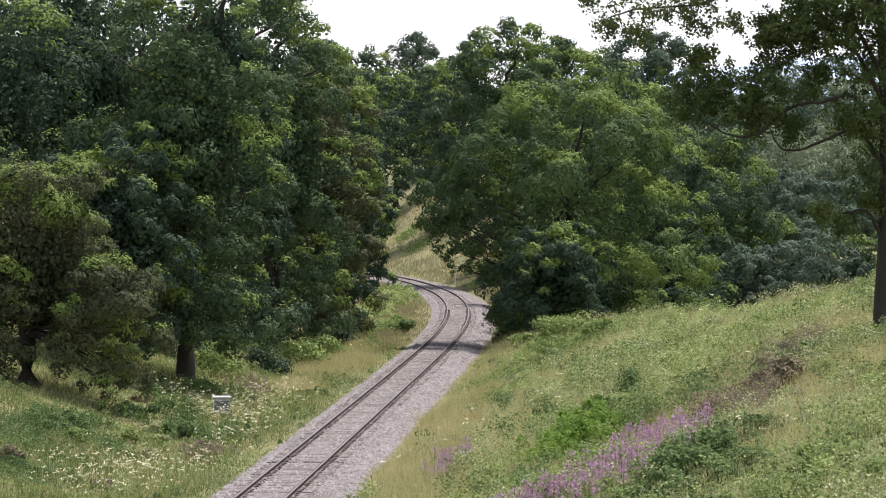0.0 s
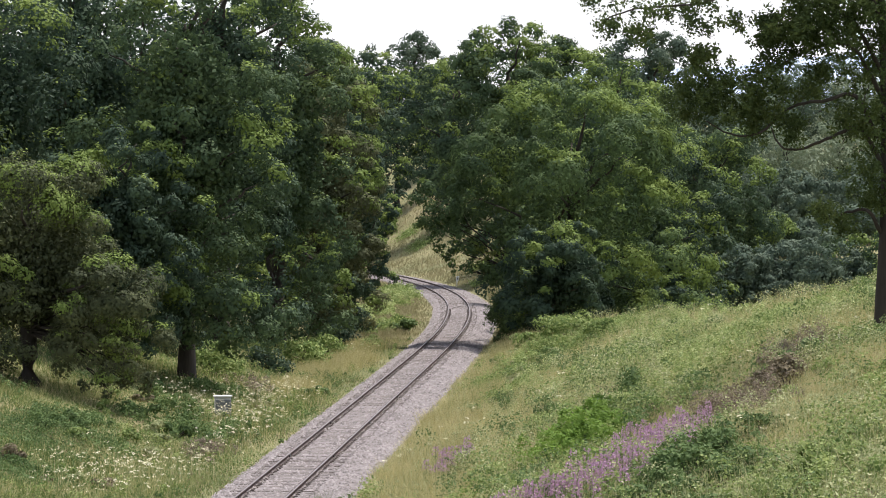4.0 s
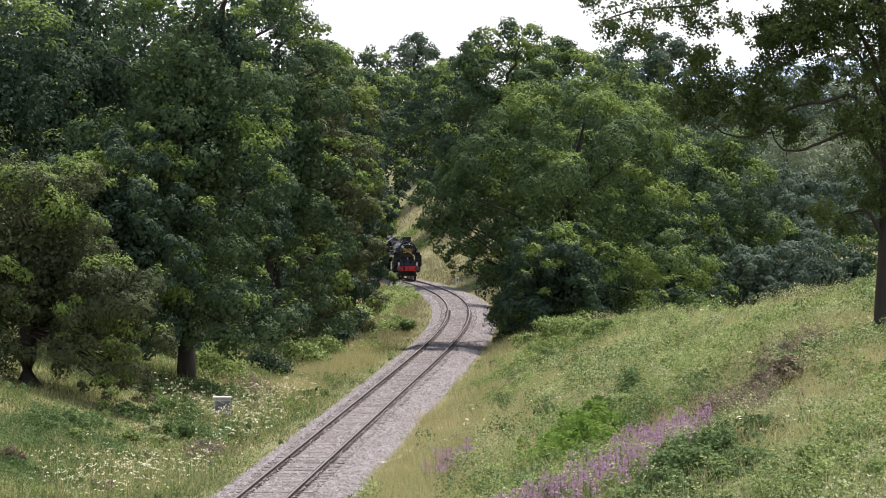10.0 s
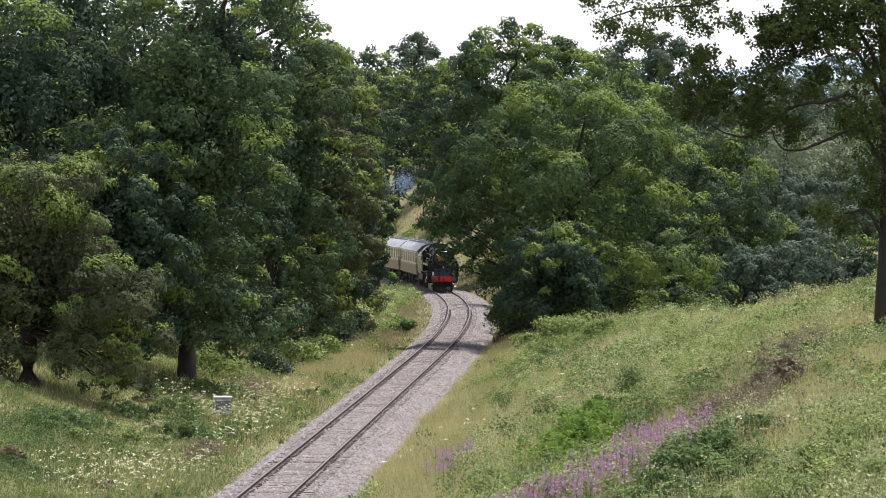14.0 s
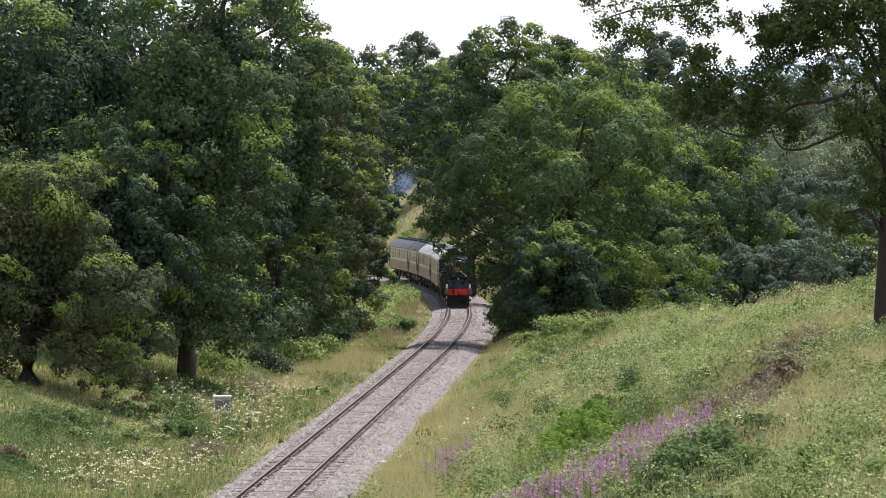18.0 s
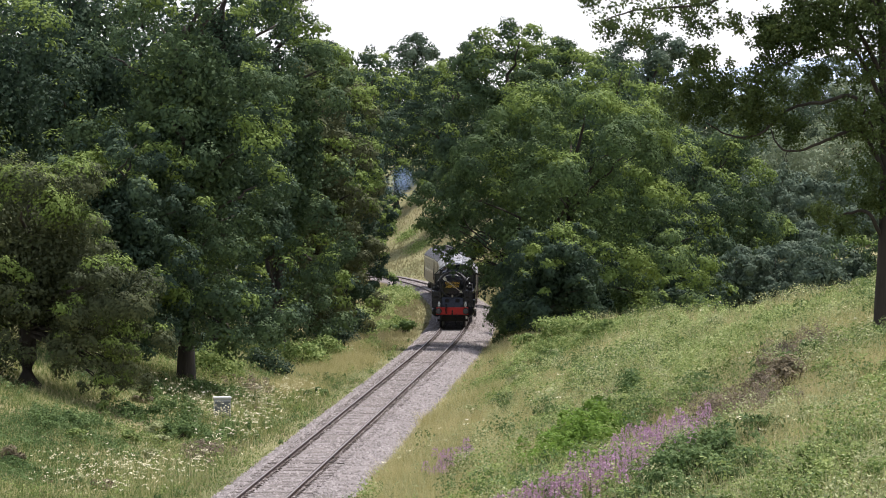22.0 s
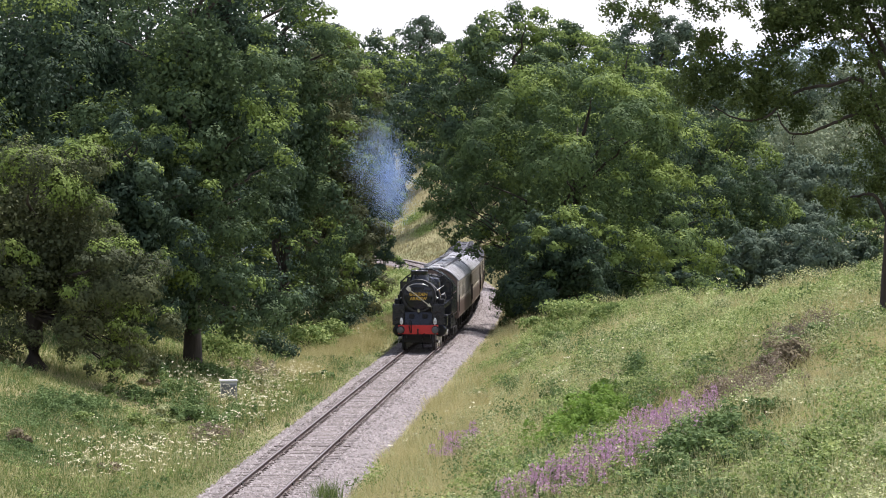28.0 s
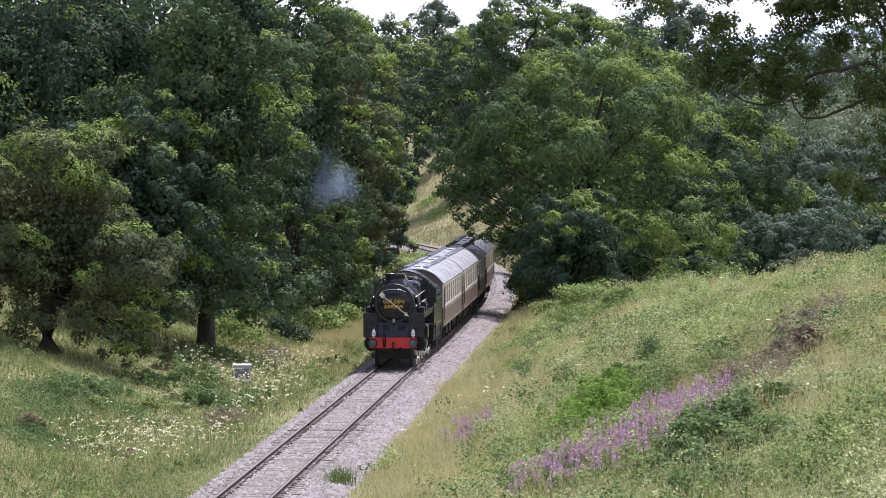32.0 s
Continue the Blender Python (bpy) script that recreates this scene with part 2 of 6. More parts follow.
# ---- mesh helpers ----
def mesh_from(name, verts, faces):
    """A mesh from arrays: verts (n, 3); faces (m, k) of one size."""
    me = bpy.data.meshes.new(name)
    verts = np.asarray(verts, np.float32)
    faces = np.asarray(faces, np.int32)
    me.vertices.add(len(verts))
    me.vertices.foreach_set("co", verts.ravel())
    me.loops.add(faces.size)
    me.loops.foreach_set("vertex_index", faces.ravel())
    me.polygons.add(len(faces))
    me.polygons.foreach_set("loop_start", np.arange(0, faces.size, faces.shape[1], dtype=np.int32))
    me.update(calc_edges=True)
    return me


def array_part(name, verts, faces, mat, parent=None, label="", flat=True):
    me = mesh_from(name, verts, faces)
    me.materials.append(mat)
    if not flat:
        me.shade_smooth()
    ob = new(name, me)
    ob.parent = parent
    if label:
        tagged(ob, label)
    return ob


def part(name, bm, mat, parent=None, label="", soft=False):
    me = bpy.data.meshes.new(name)
    bm.to_mesh(me)
    bm.free()
    for m in (mat if isinstance(mat, (list, tuple)) else [mat]):
        me.materials.append(m)
    if soft:
        me.shade_smooth()
    ob = new(name, me)
    ob.parent = parent
    if label:
        tagged(ob, label)
    return ob


def thing(name, m, label, category, group="", kind=""):
    ob = new(name)
    ob.matrix_basis = m
    return tagged(ob, label, category, group, kind)


def box(bm, x0, x1, y0, y1, z0, z1, bevel=0.0, m=None):
    vs = [bm.verts.new((x, y, z)) for x in (x0, x1) for y in (y0, y1) for z in (z0, z1)]
    fs = [bm.faces.new([vs[i] for i in q]) for q in ((0, 1, 3, 2), (4, 6, 7, 5), (0, 4, 5, 1), (2, 3, 7, 6), (0, 2, 6, 4), (1, 5, 7, 3))]
    if bevel:
        es = list({e for f in fs for e in f.edges})
        r = bmesh.ops.bevel(bm, geom=es, offset=bevel, segments=2, affect="EDGES", profile=0.5)
        vs = list({v for f in r["faces"] for v in f.verts} | {v for v in vs if v.is_valid})
    if m is not None:
        bmesh.ops.transform(bm, matrix=m, verts=vs)
    return vs


def tube(bm, rings, seg=10, caps=True):
    """A skin over rings of (centre, radius): a pipe, limb or trunk."""
    out = []
    for i, (c, r) in enumerate(rings):
        a, b = Vector(rings[max(0, i - 1)][0]), Vector(rings[min(len(rings) - 1, i + 1)][0])
        q = (b - a).to_track_quat("Z", "Y") if (b - a).length > 1e-6 else Euler((0, 0, 0)).to_quaternion()
        out.append([bm.verts.new(Vector(c) + q @ Vector((r * math.cos(t), r * math.sin(t), 0)))
                    for t in (2 * math.pi * k / seg for k in range(seg))])
    for a, b in zip(out, out[1:]):
        for k in range(seg):
            bm.faces.new((a[k], a[(k + 1) % seg], b[(k + 1) % seg], b[k]))
    if caps:
        bm.faces.new(out[0][::-1])
        bm.faces.new(out[-1])


def lathe(bm, profile, axis="y", at=(0, 0, 0), seg=24):
    """Turn a profile of (along, radius) about an axis through at."""
    rows = []
    for a, r in profile:
        row = []
        for k in range(seg):
            u, v = r * math.cos(2 * math.pi * k / seg), r * math.sin(2 * math.pi * k / seg)
            p = {"x": (a, u, v), "y": (u, a, v), "z": (u, v, a)}[axis]
            row.append(bm.verts.new(Vector(p) + Vector(at)))
        rows.append(row)
    for a, b in zip(rows, rows[1:]):
        for k in range(seg):
            bm.faces.new((a[k], a[(k + 1) % seg], b[(k + 1) % seg], b[k]))
    bm.faces.new(rows[0])
    bm.faces.new(rows[-1])
    bmesh.ops.recalc_face_normals(bm, faces=bm.faces[:])


def leaf_quads(p, nrm, length, width, rng):
    """Folded leaf blades at p with normals nrm."""
    n = len(p)
    t = rng.normal(size=(n, 3))
    t -= (t * nrm).sum(1, keepdims=True) * nrm
    t /= np.linalg.norm(t, axis=1, keepdims=True) + 1e-9
    b = np.cross(nrm, t)
    ln = (length * rng.uniform(0.65, 1.35, n))[:, None]
    w = (width * rng.uniform(0.65, 1.35, n))[:, None]
    v = np.empty((n, 4, 3))
    v[:, 0] = p - t * ln * 0.5
    v[:, 1] = p + b * w * 0.5 - nrm * w * 0.15 + t * ln * 0.08
    v[:, 2] = p + t * ln * 0.5
    v[:, 3] = p - b * w * 0.5 - nrm * w * 0.15 + t * ln * 0.08
    return v.reshape(-1, 3), np.arange(4 * n).reshape(-1, 4)


def unit(v):
    return v / (np.linalg.norm(v, axis=1, keepdims=True) + 1e-9)


def clump_leaves(centres, radii, per, length, rng, up=0.6, rough=0.7, flat=0.72, width=0.6):
    """Leaves on the upper and outer skin of many clumps."""
    n = len(centres) * per
    c = np.repeat(centres, per, axis=0)
    r = np.repeat(radii, per)[:, None]
    o = unit(rng.normal(size=(n, 3)))
    o[:, 2] = np.where((o[:, 2] < -0.35) & (rng.random(n) < 0.65), -o[:, 2], o[:, 2])
    dist = rng.uniform(0.62, 1.06, n)[:, None]
    p = c + o * r * dist * np.array([1, 1, flat])
    nrm = unit(o * 0.7 + np.array([0, 0, up]) + rng.normal(size=(n, 3)) * rough * 0.55)
    return leaf_quads(p, nrm, length, length * width, rng)


def limb_path(rng, a, b, wob=0.12, n=7):
    a, b = Vector(a), Vector(b)
    L = (b - a).length
    pts = []
    for i in range(n):
        u = i / (n - 1)
        w = math.sin(u * math.pi) * L * wob
        pts.append(a.lerp(b, u) + Vector((rng.normal() * w * 0.5, rng.normal() * w * 0.5, w * 0.6)))
    return pts


def tree(kind, x, y, h, r, bole, mat, leaves, leaf, seed, label, flat=1.0, group="trees", trunk_r=None, lean=(0, 0), droop=(), clear=None):
    """A broadleaf tree: bole and limbs carry boughs, each a heap of leaf clumps."""
    rng = np.random.default_rng(seed)
    ob = thing(kind, pose(x, y, gz(x, y) - 0.1), label, "tree", group)
    tr = trunk_r or 0.022 * h
    mid = (bole + h) / 2
    rz = (h - bole) / 2
    bm = bmesh.new()
    rings = [((0, 0, -0.25), tr * 1.7), ((0, 0, 0.15), tr * 1.3)]
    for i in range(1, 8):
        u = i / 7
        rings.append(((lean[0] * u + rng.normal() * 0.12 * u, lean[1] * u + rng.normal() * 0.12 * u, 0.15 + u * (h * 0.8)), tr * (1.08 - 0.85 * u)))
    tube(bm, rings, 10)
    part("trunk", bm, BARK, ob, soft=True)
    # boughs round the crown
    base = min(bole, h * 0.5)
    br0 = min(1.75, max(1.2, 0.34 * r))
    area = 4 * math.pi * (((r * rz) ** 1.6 * 2 + (r * r) ** 1.6) / 3) ** (1 / 1.6)
    nb = max(14, int(area / (5.3 * br0 * br0)))
    cen, rad = [], []
    for i in range(nb):
        zz = 1 - 2 * (i + 0.5) / nb
        a = i * 2.39996 + rng.normal() * 0.3
        q = max(0.0, 1 - abs(zz) ** (2.3 if zz > 0 else 7.0)) ** 0.5
        k = rng.uniform(0.82, 1.04) if rng.random() < 0.7 else rng.uniform(0.55, 0.8)
        br = br0 * rng.uniform(0.65, 1.2)
        reach = max(0.2, r - br * 0.8)
        c = (q * math.cos(a) * reach * k + lean[0], q * math.sin(a) * reach * k + lean[1], max(base + br * 0.5, mid + zz * (rz - br * 0.7) * (0.92 + 0.1 * k)))
        if clear and c[0] - br < clear[0] and c[2] - br * 0.75 < clear[1]:
            continue
        cen.append(c)
        rad.append(br)
    for i in range(0, len(cen), max(1, nb // 9)):
        c = cen[i]
        z0 = max(min(c[2] - r * 0.5, h * 0.72), h * 0.28)
        bm = bmesh.new()
        pts = limb_path(rng, (lean[0] * 0.5, lean[1] * 0.5, z0), c)
        tube(bm, [(p, tr * 0.4 * (1 - 0.8 * j / 6)) for j, p in enumerate(pts)], 6)
        part("limb", bm, BARK, ob, soft=True)
    for dx, dy, z, rr in droop:
        cen.append((dx, dy, z))
        rad.append(rr)
        bm = bmesh.new()
        tube(bm, [(p, 0.08 - 0.011 * j) for j, p in enumerate(limb_path(rng, (0, 0, bole + 1.6), (dx, dy, z)))], 6)
        part("limb", bm, BARK, ob, soft=True)
    cen, rad = np.array(cen), np.array(rad)
    # each bough is a heap of tufts, each tuft a dome of leaves
    per = np.maximum(5, (8 * (rad / 1.5) ** 1.2)).astype(int)
    i = np.repeat(np.arange(len(rad)), per)
    o = unit(rng.normal(size=(len(i), 3)))
    out = unit(cen[i] - np.array([lean[0], lean[1], mid - rz * 0.25]))
    flip = ((o * out).sum(1) < -0.2) | (o[:, 2] < -0.45)
    o = np.where(flip[:, None] & (rng.random(len(i)) < 0.85)[:, None], -o, o)
    tuft = cen[i] + o * (rad[i] * rng.uniform(0.62, 1.05, len(i)))[:, None] * np.array([1, 1, 0.85 * flat])
    size = rad[i] * rng.uniform(0.26, 0.56, len(i))
    # score for the painted sunlit tone: higher towards the top and right
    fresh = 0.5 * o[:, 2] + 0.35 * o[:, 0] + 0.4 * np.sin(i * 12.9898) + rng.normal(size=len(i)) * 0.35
    j = rng.choice(len(i), leaves, p=size ** 2 / (size ** 2).sum())
    q = unit(rng.normal(size=(leaves, 3)))
    flip = ((q * o[j]).sum(1) < -0.3) | (q[:, 2] < -0.3)
    q = np.where(flip[:, None] & (rng.random(leaves) < 0.8)[:, None], -q, q)
    lump = np.sin(q[:, 0] * 5.3 + j) * np.sin(q[:, 1] * 5.7 + 1.7 * j) + np.sin(q[:, 2] * 6.1 + 2.3 * j) * np.sin(q[:, 0] * 6.7 - j)
    p = tuft[j] + q * (size[j] * (1 + 0.22 * lump + rng.uniform(-0.22, 0.06, leaves)))[:, None] * np.array([1.0, 1.0, 0.85])
    nrm = unit(q + o[j] * 0.15 + np.array([0, 0, 0.2]) + rng.normal(size=(leaves, 3)) * 0.2)
    keep = p[:, 2] > (-1.3 if droop else 0.25)
    sunlit = (fresh[j] + 0.45 * q[:, 2] + rng.normal(size=leaves) * 0.1 > 0.72)[keep]
    v, f = leaf_quads(p[keep], nrm[keep], leaf, leaf * 0.72, rng)
    # the shaded inner foliage
    m = 3000 if y > 260 else (13000 if x < -9 else 7000)
    o = unit(rng.normal(size=(m, 3))) * rng.uniform(0.1, 0.8, m)[:, None] ** 0.6
    p = o * np.array([r, r, rz]) * 0.68 + np.array([lean[0], lean[1], mid])
    if clear:
        p = p[(p[:, 0] > clear[0] + 1) | (p[:, 2] > clear[1] + 1)]
    v2, f2 = leaf_quads(p, unit(rng.normal(size=(len(p), 3)) + np.array([0, 0, 0.3])), min(0.3, leaf * 1.5), min(0.24, leaf * 1.2), rng)
    crown = array_part("crown", np.vstack([v, v2]), np.vstack([f, f2 + len(v)]), mat, ob)
    if mat in (OAK, OAK_LIGHT, OAK_DARK, OAK_RUSSET, OAK_OLIVE):  # sunlit tone painted onto upward and right-facing leaves
        crown.data.materials.append(OAK_SUNLIT)
        crown.data.polygons.foreach_set("material_index", np.concatenate([sunlit, np.zeros(len(f2), bool)]).astype(np.int32))
    return ob


def bush(kind, x, y, w, h, mat, leaves, leaf, seed, label, group="", cat="bush", stem=None, dx=0.0, up=0.45, width=0.6):
    rng = np.random.default_rng(seed)
    ob = thing(kind, pose(x, y, gz(x, y) - 0.05), label, cat, group)
    m = max(6, int(9 * w * h / 1.5))
    a = rng.uniform(0, 2 * math.pi, m)
    q = np.sqrt(rng.random(m)) * w * 0.42
    zz = rng.uniform(0.15, 0.85, m) * h * (1 - (q / (w * 0.62)) ** 2 * 0.7)
    C = np.stack([q * np.cos(a), q * np.sin(a), zz], 1)
    R = rng.uniform(0.16, 0.30, m) * min(w, h * 1.4)
    v, f = clump_leaves(C, R, max(10, leaves // m), leaf, rng, up, width=width)
    for i in range(5):
        bm = bmesh.new()
        pts = limb_path(rng, (rng.normal() * 0.1, rng.normal() * 0.1, -0.1), C[i % m], 0.1, 5)
        tube(bm, [(p, 0.03 * (1.1 - 0.2 * j)) for j, p in enumerate(pts)], 5)
        part("stem", bm, stem or BARK, ob, soft=True)
    array_part("foliage", v, f, mat, ob)
    return ob


# ---- ground, one sheet to the horizon ----
def spread(*runs):
    return np.unique(np.concatenate([np.arange(a, b, c) for a, b, c in runs]))


def build_ground():
    gx = spread((-4000, -400, 400), (-400, -80, 40), (-80, -34, 4), (-34, 34, 0.8), (34, 90, 4), (90, 400, 40), (400, 4001, 400))
    gy = spread((-600, -60, 60), (-60, 70, 4), (70, 250, 1.2), (250, 480, 2.0), (480, 700, 12), (700, 1200, 100), (1200, 5001, 400))
    X, Y = np.meshgrid(gx, gy)
    Z = ground_z(X, Y)
    n, m = len(gx), len(gy)
    i = (np.arange(m - 1)[:, None] * n + np.arange(n - 1)[None, :]).ravel()
    ob = array_part("ground", np.stack([X.ravel(), Y.ravel(), Z], 1), np.stack([i, i + 1, i + n + 1, i + n], 1), EARTH, flat=False)
    tagged(ob, "rough grassy cutting and wooded valley floor", "ground", kind="structure")


build_ground()


def build_hills():
    gx = np.arange(-200, 1500, 20.0)
    for k, (y, base, amp, seed) in enumerate(((3400, 113, 7, 2.0), (2300, 74, 4, 4.1))):
        top = base + amp * (np.sin(gx * 0.012 + seed) + 0.5 * np.sin(gx * 0.031 + seed * 2) + 0.2 * np.sin(gx * 0.11))
        top = top * (0.35 + 0.65 * smooth(-100, 200, gx))
        rows = [(y - 500, -5 + 0 * gx), (y - 250, top * 0.55), (y, top), (y + 300, top * 0.4), (y + 500, -5 + 0 * gx)]
        v = np.vstack([np.stack([gx, np.full(len(gx), yy), zz], 1) for yy, zz in rows])
        n = len(gx)
        i = (np.arange(4)[:, None] * n + np.arange(n - 1)[None, :]).ravel()
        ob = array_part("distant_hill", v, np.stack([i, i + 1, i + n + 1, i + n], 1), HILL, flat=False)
        tagged(ob, "distant ridge coloured haze blue on the horizon", "hill", kind="structure")


build_hills()


# ---- trackbed ----
def sweep(name, profile, mat, s0, s1, step, parent=None, label="", closed=True, flat=False):
    """A profile of (right, up) drawn along the line."""
    ss = np.arange(s0, s1 + step, step)
    x, y, th = (np.interp(ss, LINE_S, a) for a in (LINE_X, LINE_Y, LINE_TH))
    prof = np.array(profile)
    v = np.stack([x[:, None] + prof[None, :, 0] * np.cos(th)[:, None], y[:, None] - prof[None, :, 0] * np.sin(th)[:, None],
                  np.repeat(prof[None, :, 1], len(ss), 0)], 2).reshape(-1, 3)
    k, n = len(profile), len(ss)
    j = np.arange(k if closed else k - 1)
    i = np.arange(n - 1)[:, None] * k
    f = np.stack([i + j, i + (j + 1) % k, i + k + (j + 1) % k, i + k + j], 2).reshape(-1, 4)
    return array_part(name, v, f, mat, parent, label, flat)


bed = sweep("ballast_bed", [(-2.15, -0.55), (-1.85, -0.34), (-1.35, -0.17), (-0.78, -0.15), (0, -0.156), (0.78, -0.15), (1.5, -0.17), (2.3, -0.26), (2.95, -0.5)],
            BALLAST, 30, 620, 2.0, closed=False)
tagged(bed, "pale grey stone ballast bed under the track", "ballast", kind="structure")


def build_stones():
    rng = np.random.default_rng(3)
    n = 32000
    s = 150 + 300 * rng.random(n) ** 1.7
    off = rng.uniform(-1.95, 2.75, n)
    x, y, th = (np.interp(s, LINE_S, a) for a in (LINE_X, LINE_Y, LINE_TH))
    z = np.interp(off, [-2.15, -1.85, -1.35, -0.78, 0, 0.78, 1.5, 2.3, 2.95], [-0.55, -0.34, -0.17, -0.155, -0.17, -0.155, -0.17, -0.26, -0.5])
    inner = np.abs(off) < 1.25
    z = z + np.where(inner, -0.004, 0.005) + rng.uniform(-0.01, 0.025, n)
    c = np.stack([x + off * np.cos(th), y - off * np.sin(th), z], 1)
    octa = np.array([(1, 0, 0), (-1, 0, 0), (0, 1, 0), (0, -1, 0), (0, 0, 1), (0, 0, -1)], float)
    tri = np.array([(0, 2, 4), (2, 1, 4), (1, 3, 4), (3, 0, 4)])
    r = (rng.uniform(0.028, 0.06, n) * (1 + s / 900))[:, None, None]
    a = rng.uniform(0, 6.28, n)
    o = octa[None] * (1 + rng.uniform(-0.3, 0.3, (n, 6, 1)))
    ca, sa = np.cos(a)[:, None], np.sin(a)[:, None]
    o = np.stack([o[..., 0] * ca - o[..., 1] * sa, o[..., 0] * sa + o[..., 1] * ca, o[..., 2] * 0.8], 2)
    v = (c[:, None] + o * r).reshape(-1, 3)
    f = (np.arange(n)[:, None, None] * 6 + tri[None]).reshape(-1, 3)
    ob = array_part("ballast_stones", v, f, STONE)
    tagged(ob, "loose broken limestone ballast around the sleepers", "stones", kind="stuff")


build_stones()


def build_track():
    tr = thing("railway_track", pose(0, 0, 0), "single line of rusty rails on weathered sleepers", "railway track", kind="structure")
    head = [(-0.036, 0.0), (0.036, 0.0), (0.036, -0.03), (0.01, -0.045), (0.01, -0.115), (0.065, -0.135), (0.065, -0.15),
            (-0.065, -0.15), (-0.065, -0.135), (-0.01, -0.115), (-0.01, -0.045), (-0.036, -0.03)]
    for side in (-0.755, 0.755):
        r = sweep("rail", [(side + a, b - 0.004) for a, b in head], RUST, 30, 620, 1.0, tr, "rust-brown steel rail", flat=True)
        sweep("rail_top", [(side - 0.03, -0.003), (side - 0.026, 0.002), (side + 0.026, 0.002), (side + 0.03, -0.003)], POLISHED, 30, 620, 1.0, r, "worn running surface", closed=False)
    # sleepers: the nearest three hundred singly, the rest joined
    bm = bmesh.new()
    box(bm, -1.3, 1.3, -0.125, 0.125, -0.29, -0.148, 0.012)
    me = bpy.data.meshes.new("sleeper")
    bm.to_mesh(me)
    bm.free()
    me.materials.append(SLEEPER)
    bm = bmesh.new()
    for side in (-0.755, 0.755):
        box(bm, side - 0.19, side + 0.19, -0.085, 0.085, -0.15, -0.118)
        for q in (-0.13, 0.13):
            box(bm, side + q - 0.025, side + q + 0.025, -0.05, 0.05, -0.12, -0.10)
    ch = bpy.data.meshes.new("rail_chairs")
    bm.to_mesh(ch)
    bm.free()
    ch.materials.append(SLEEPER)
    rng = np.random.default_rng(5)
    far = bmesh.new()
    for i in range(760):
        s = 120 + i * 0.66
        x, y, th = line_at(s)
        m = pose(x, y, rng.normal() * 0.006, 0, 0, -math.degrees(th) + rng.normal() * 0.6)
        if 45 <= i < 345:
            o = new("sleeper", me)
            o.parent, o.matrix_basis = tr, m
            c = new("rail_chair", ch)
            c.parent, c.matrix_basis = o, pose(0, 0, 0)
        else:
            box(far, -1.3, 1.3, -0.125, 0.125, -0.29, -0.148, 0, m)
    tagged(part("far_sleepers", far, SLEEPER, tr), "weathered timber sleepers further along the line", kind="stuff")
    # bolted joints
    bm = bmesh.new()
    for e in (-1, 1):
        box(bm, e * 0.03 - 0.018, e * 0.03 + 0.018, -0.23, 0.23, -0.115, -0.05, 0.006)
    fp = bpy.data.meshes.new("fishplate")
    bm.to_mesh(fp)
    bm.free()
    fp.materials.append(SOOT)
    for s in np.arange(158, 420, 18.3):
        for side in (-0.755, 0.755):
            x, y, th = line_at(s, side)
            o = new("fishplate", fp)
            o.parent, o.matrix_basis = tr, pose(x, y, 0, 0, 0, -math.degrees(th))


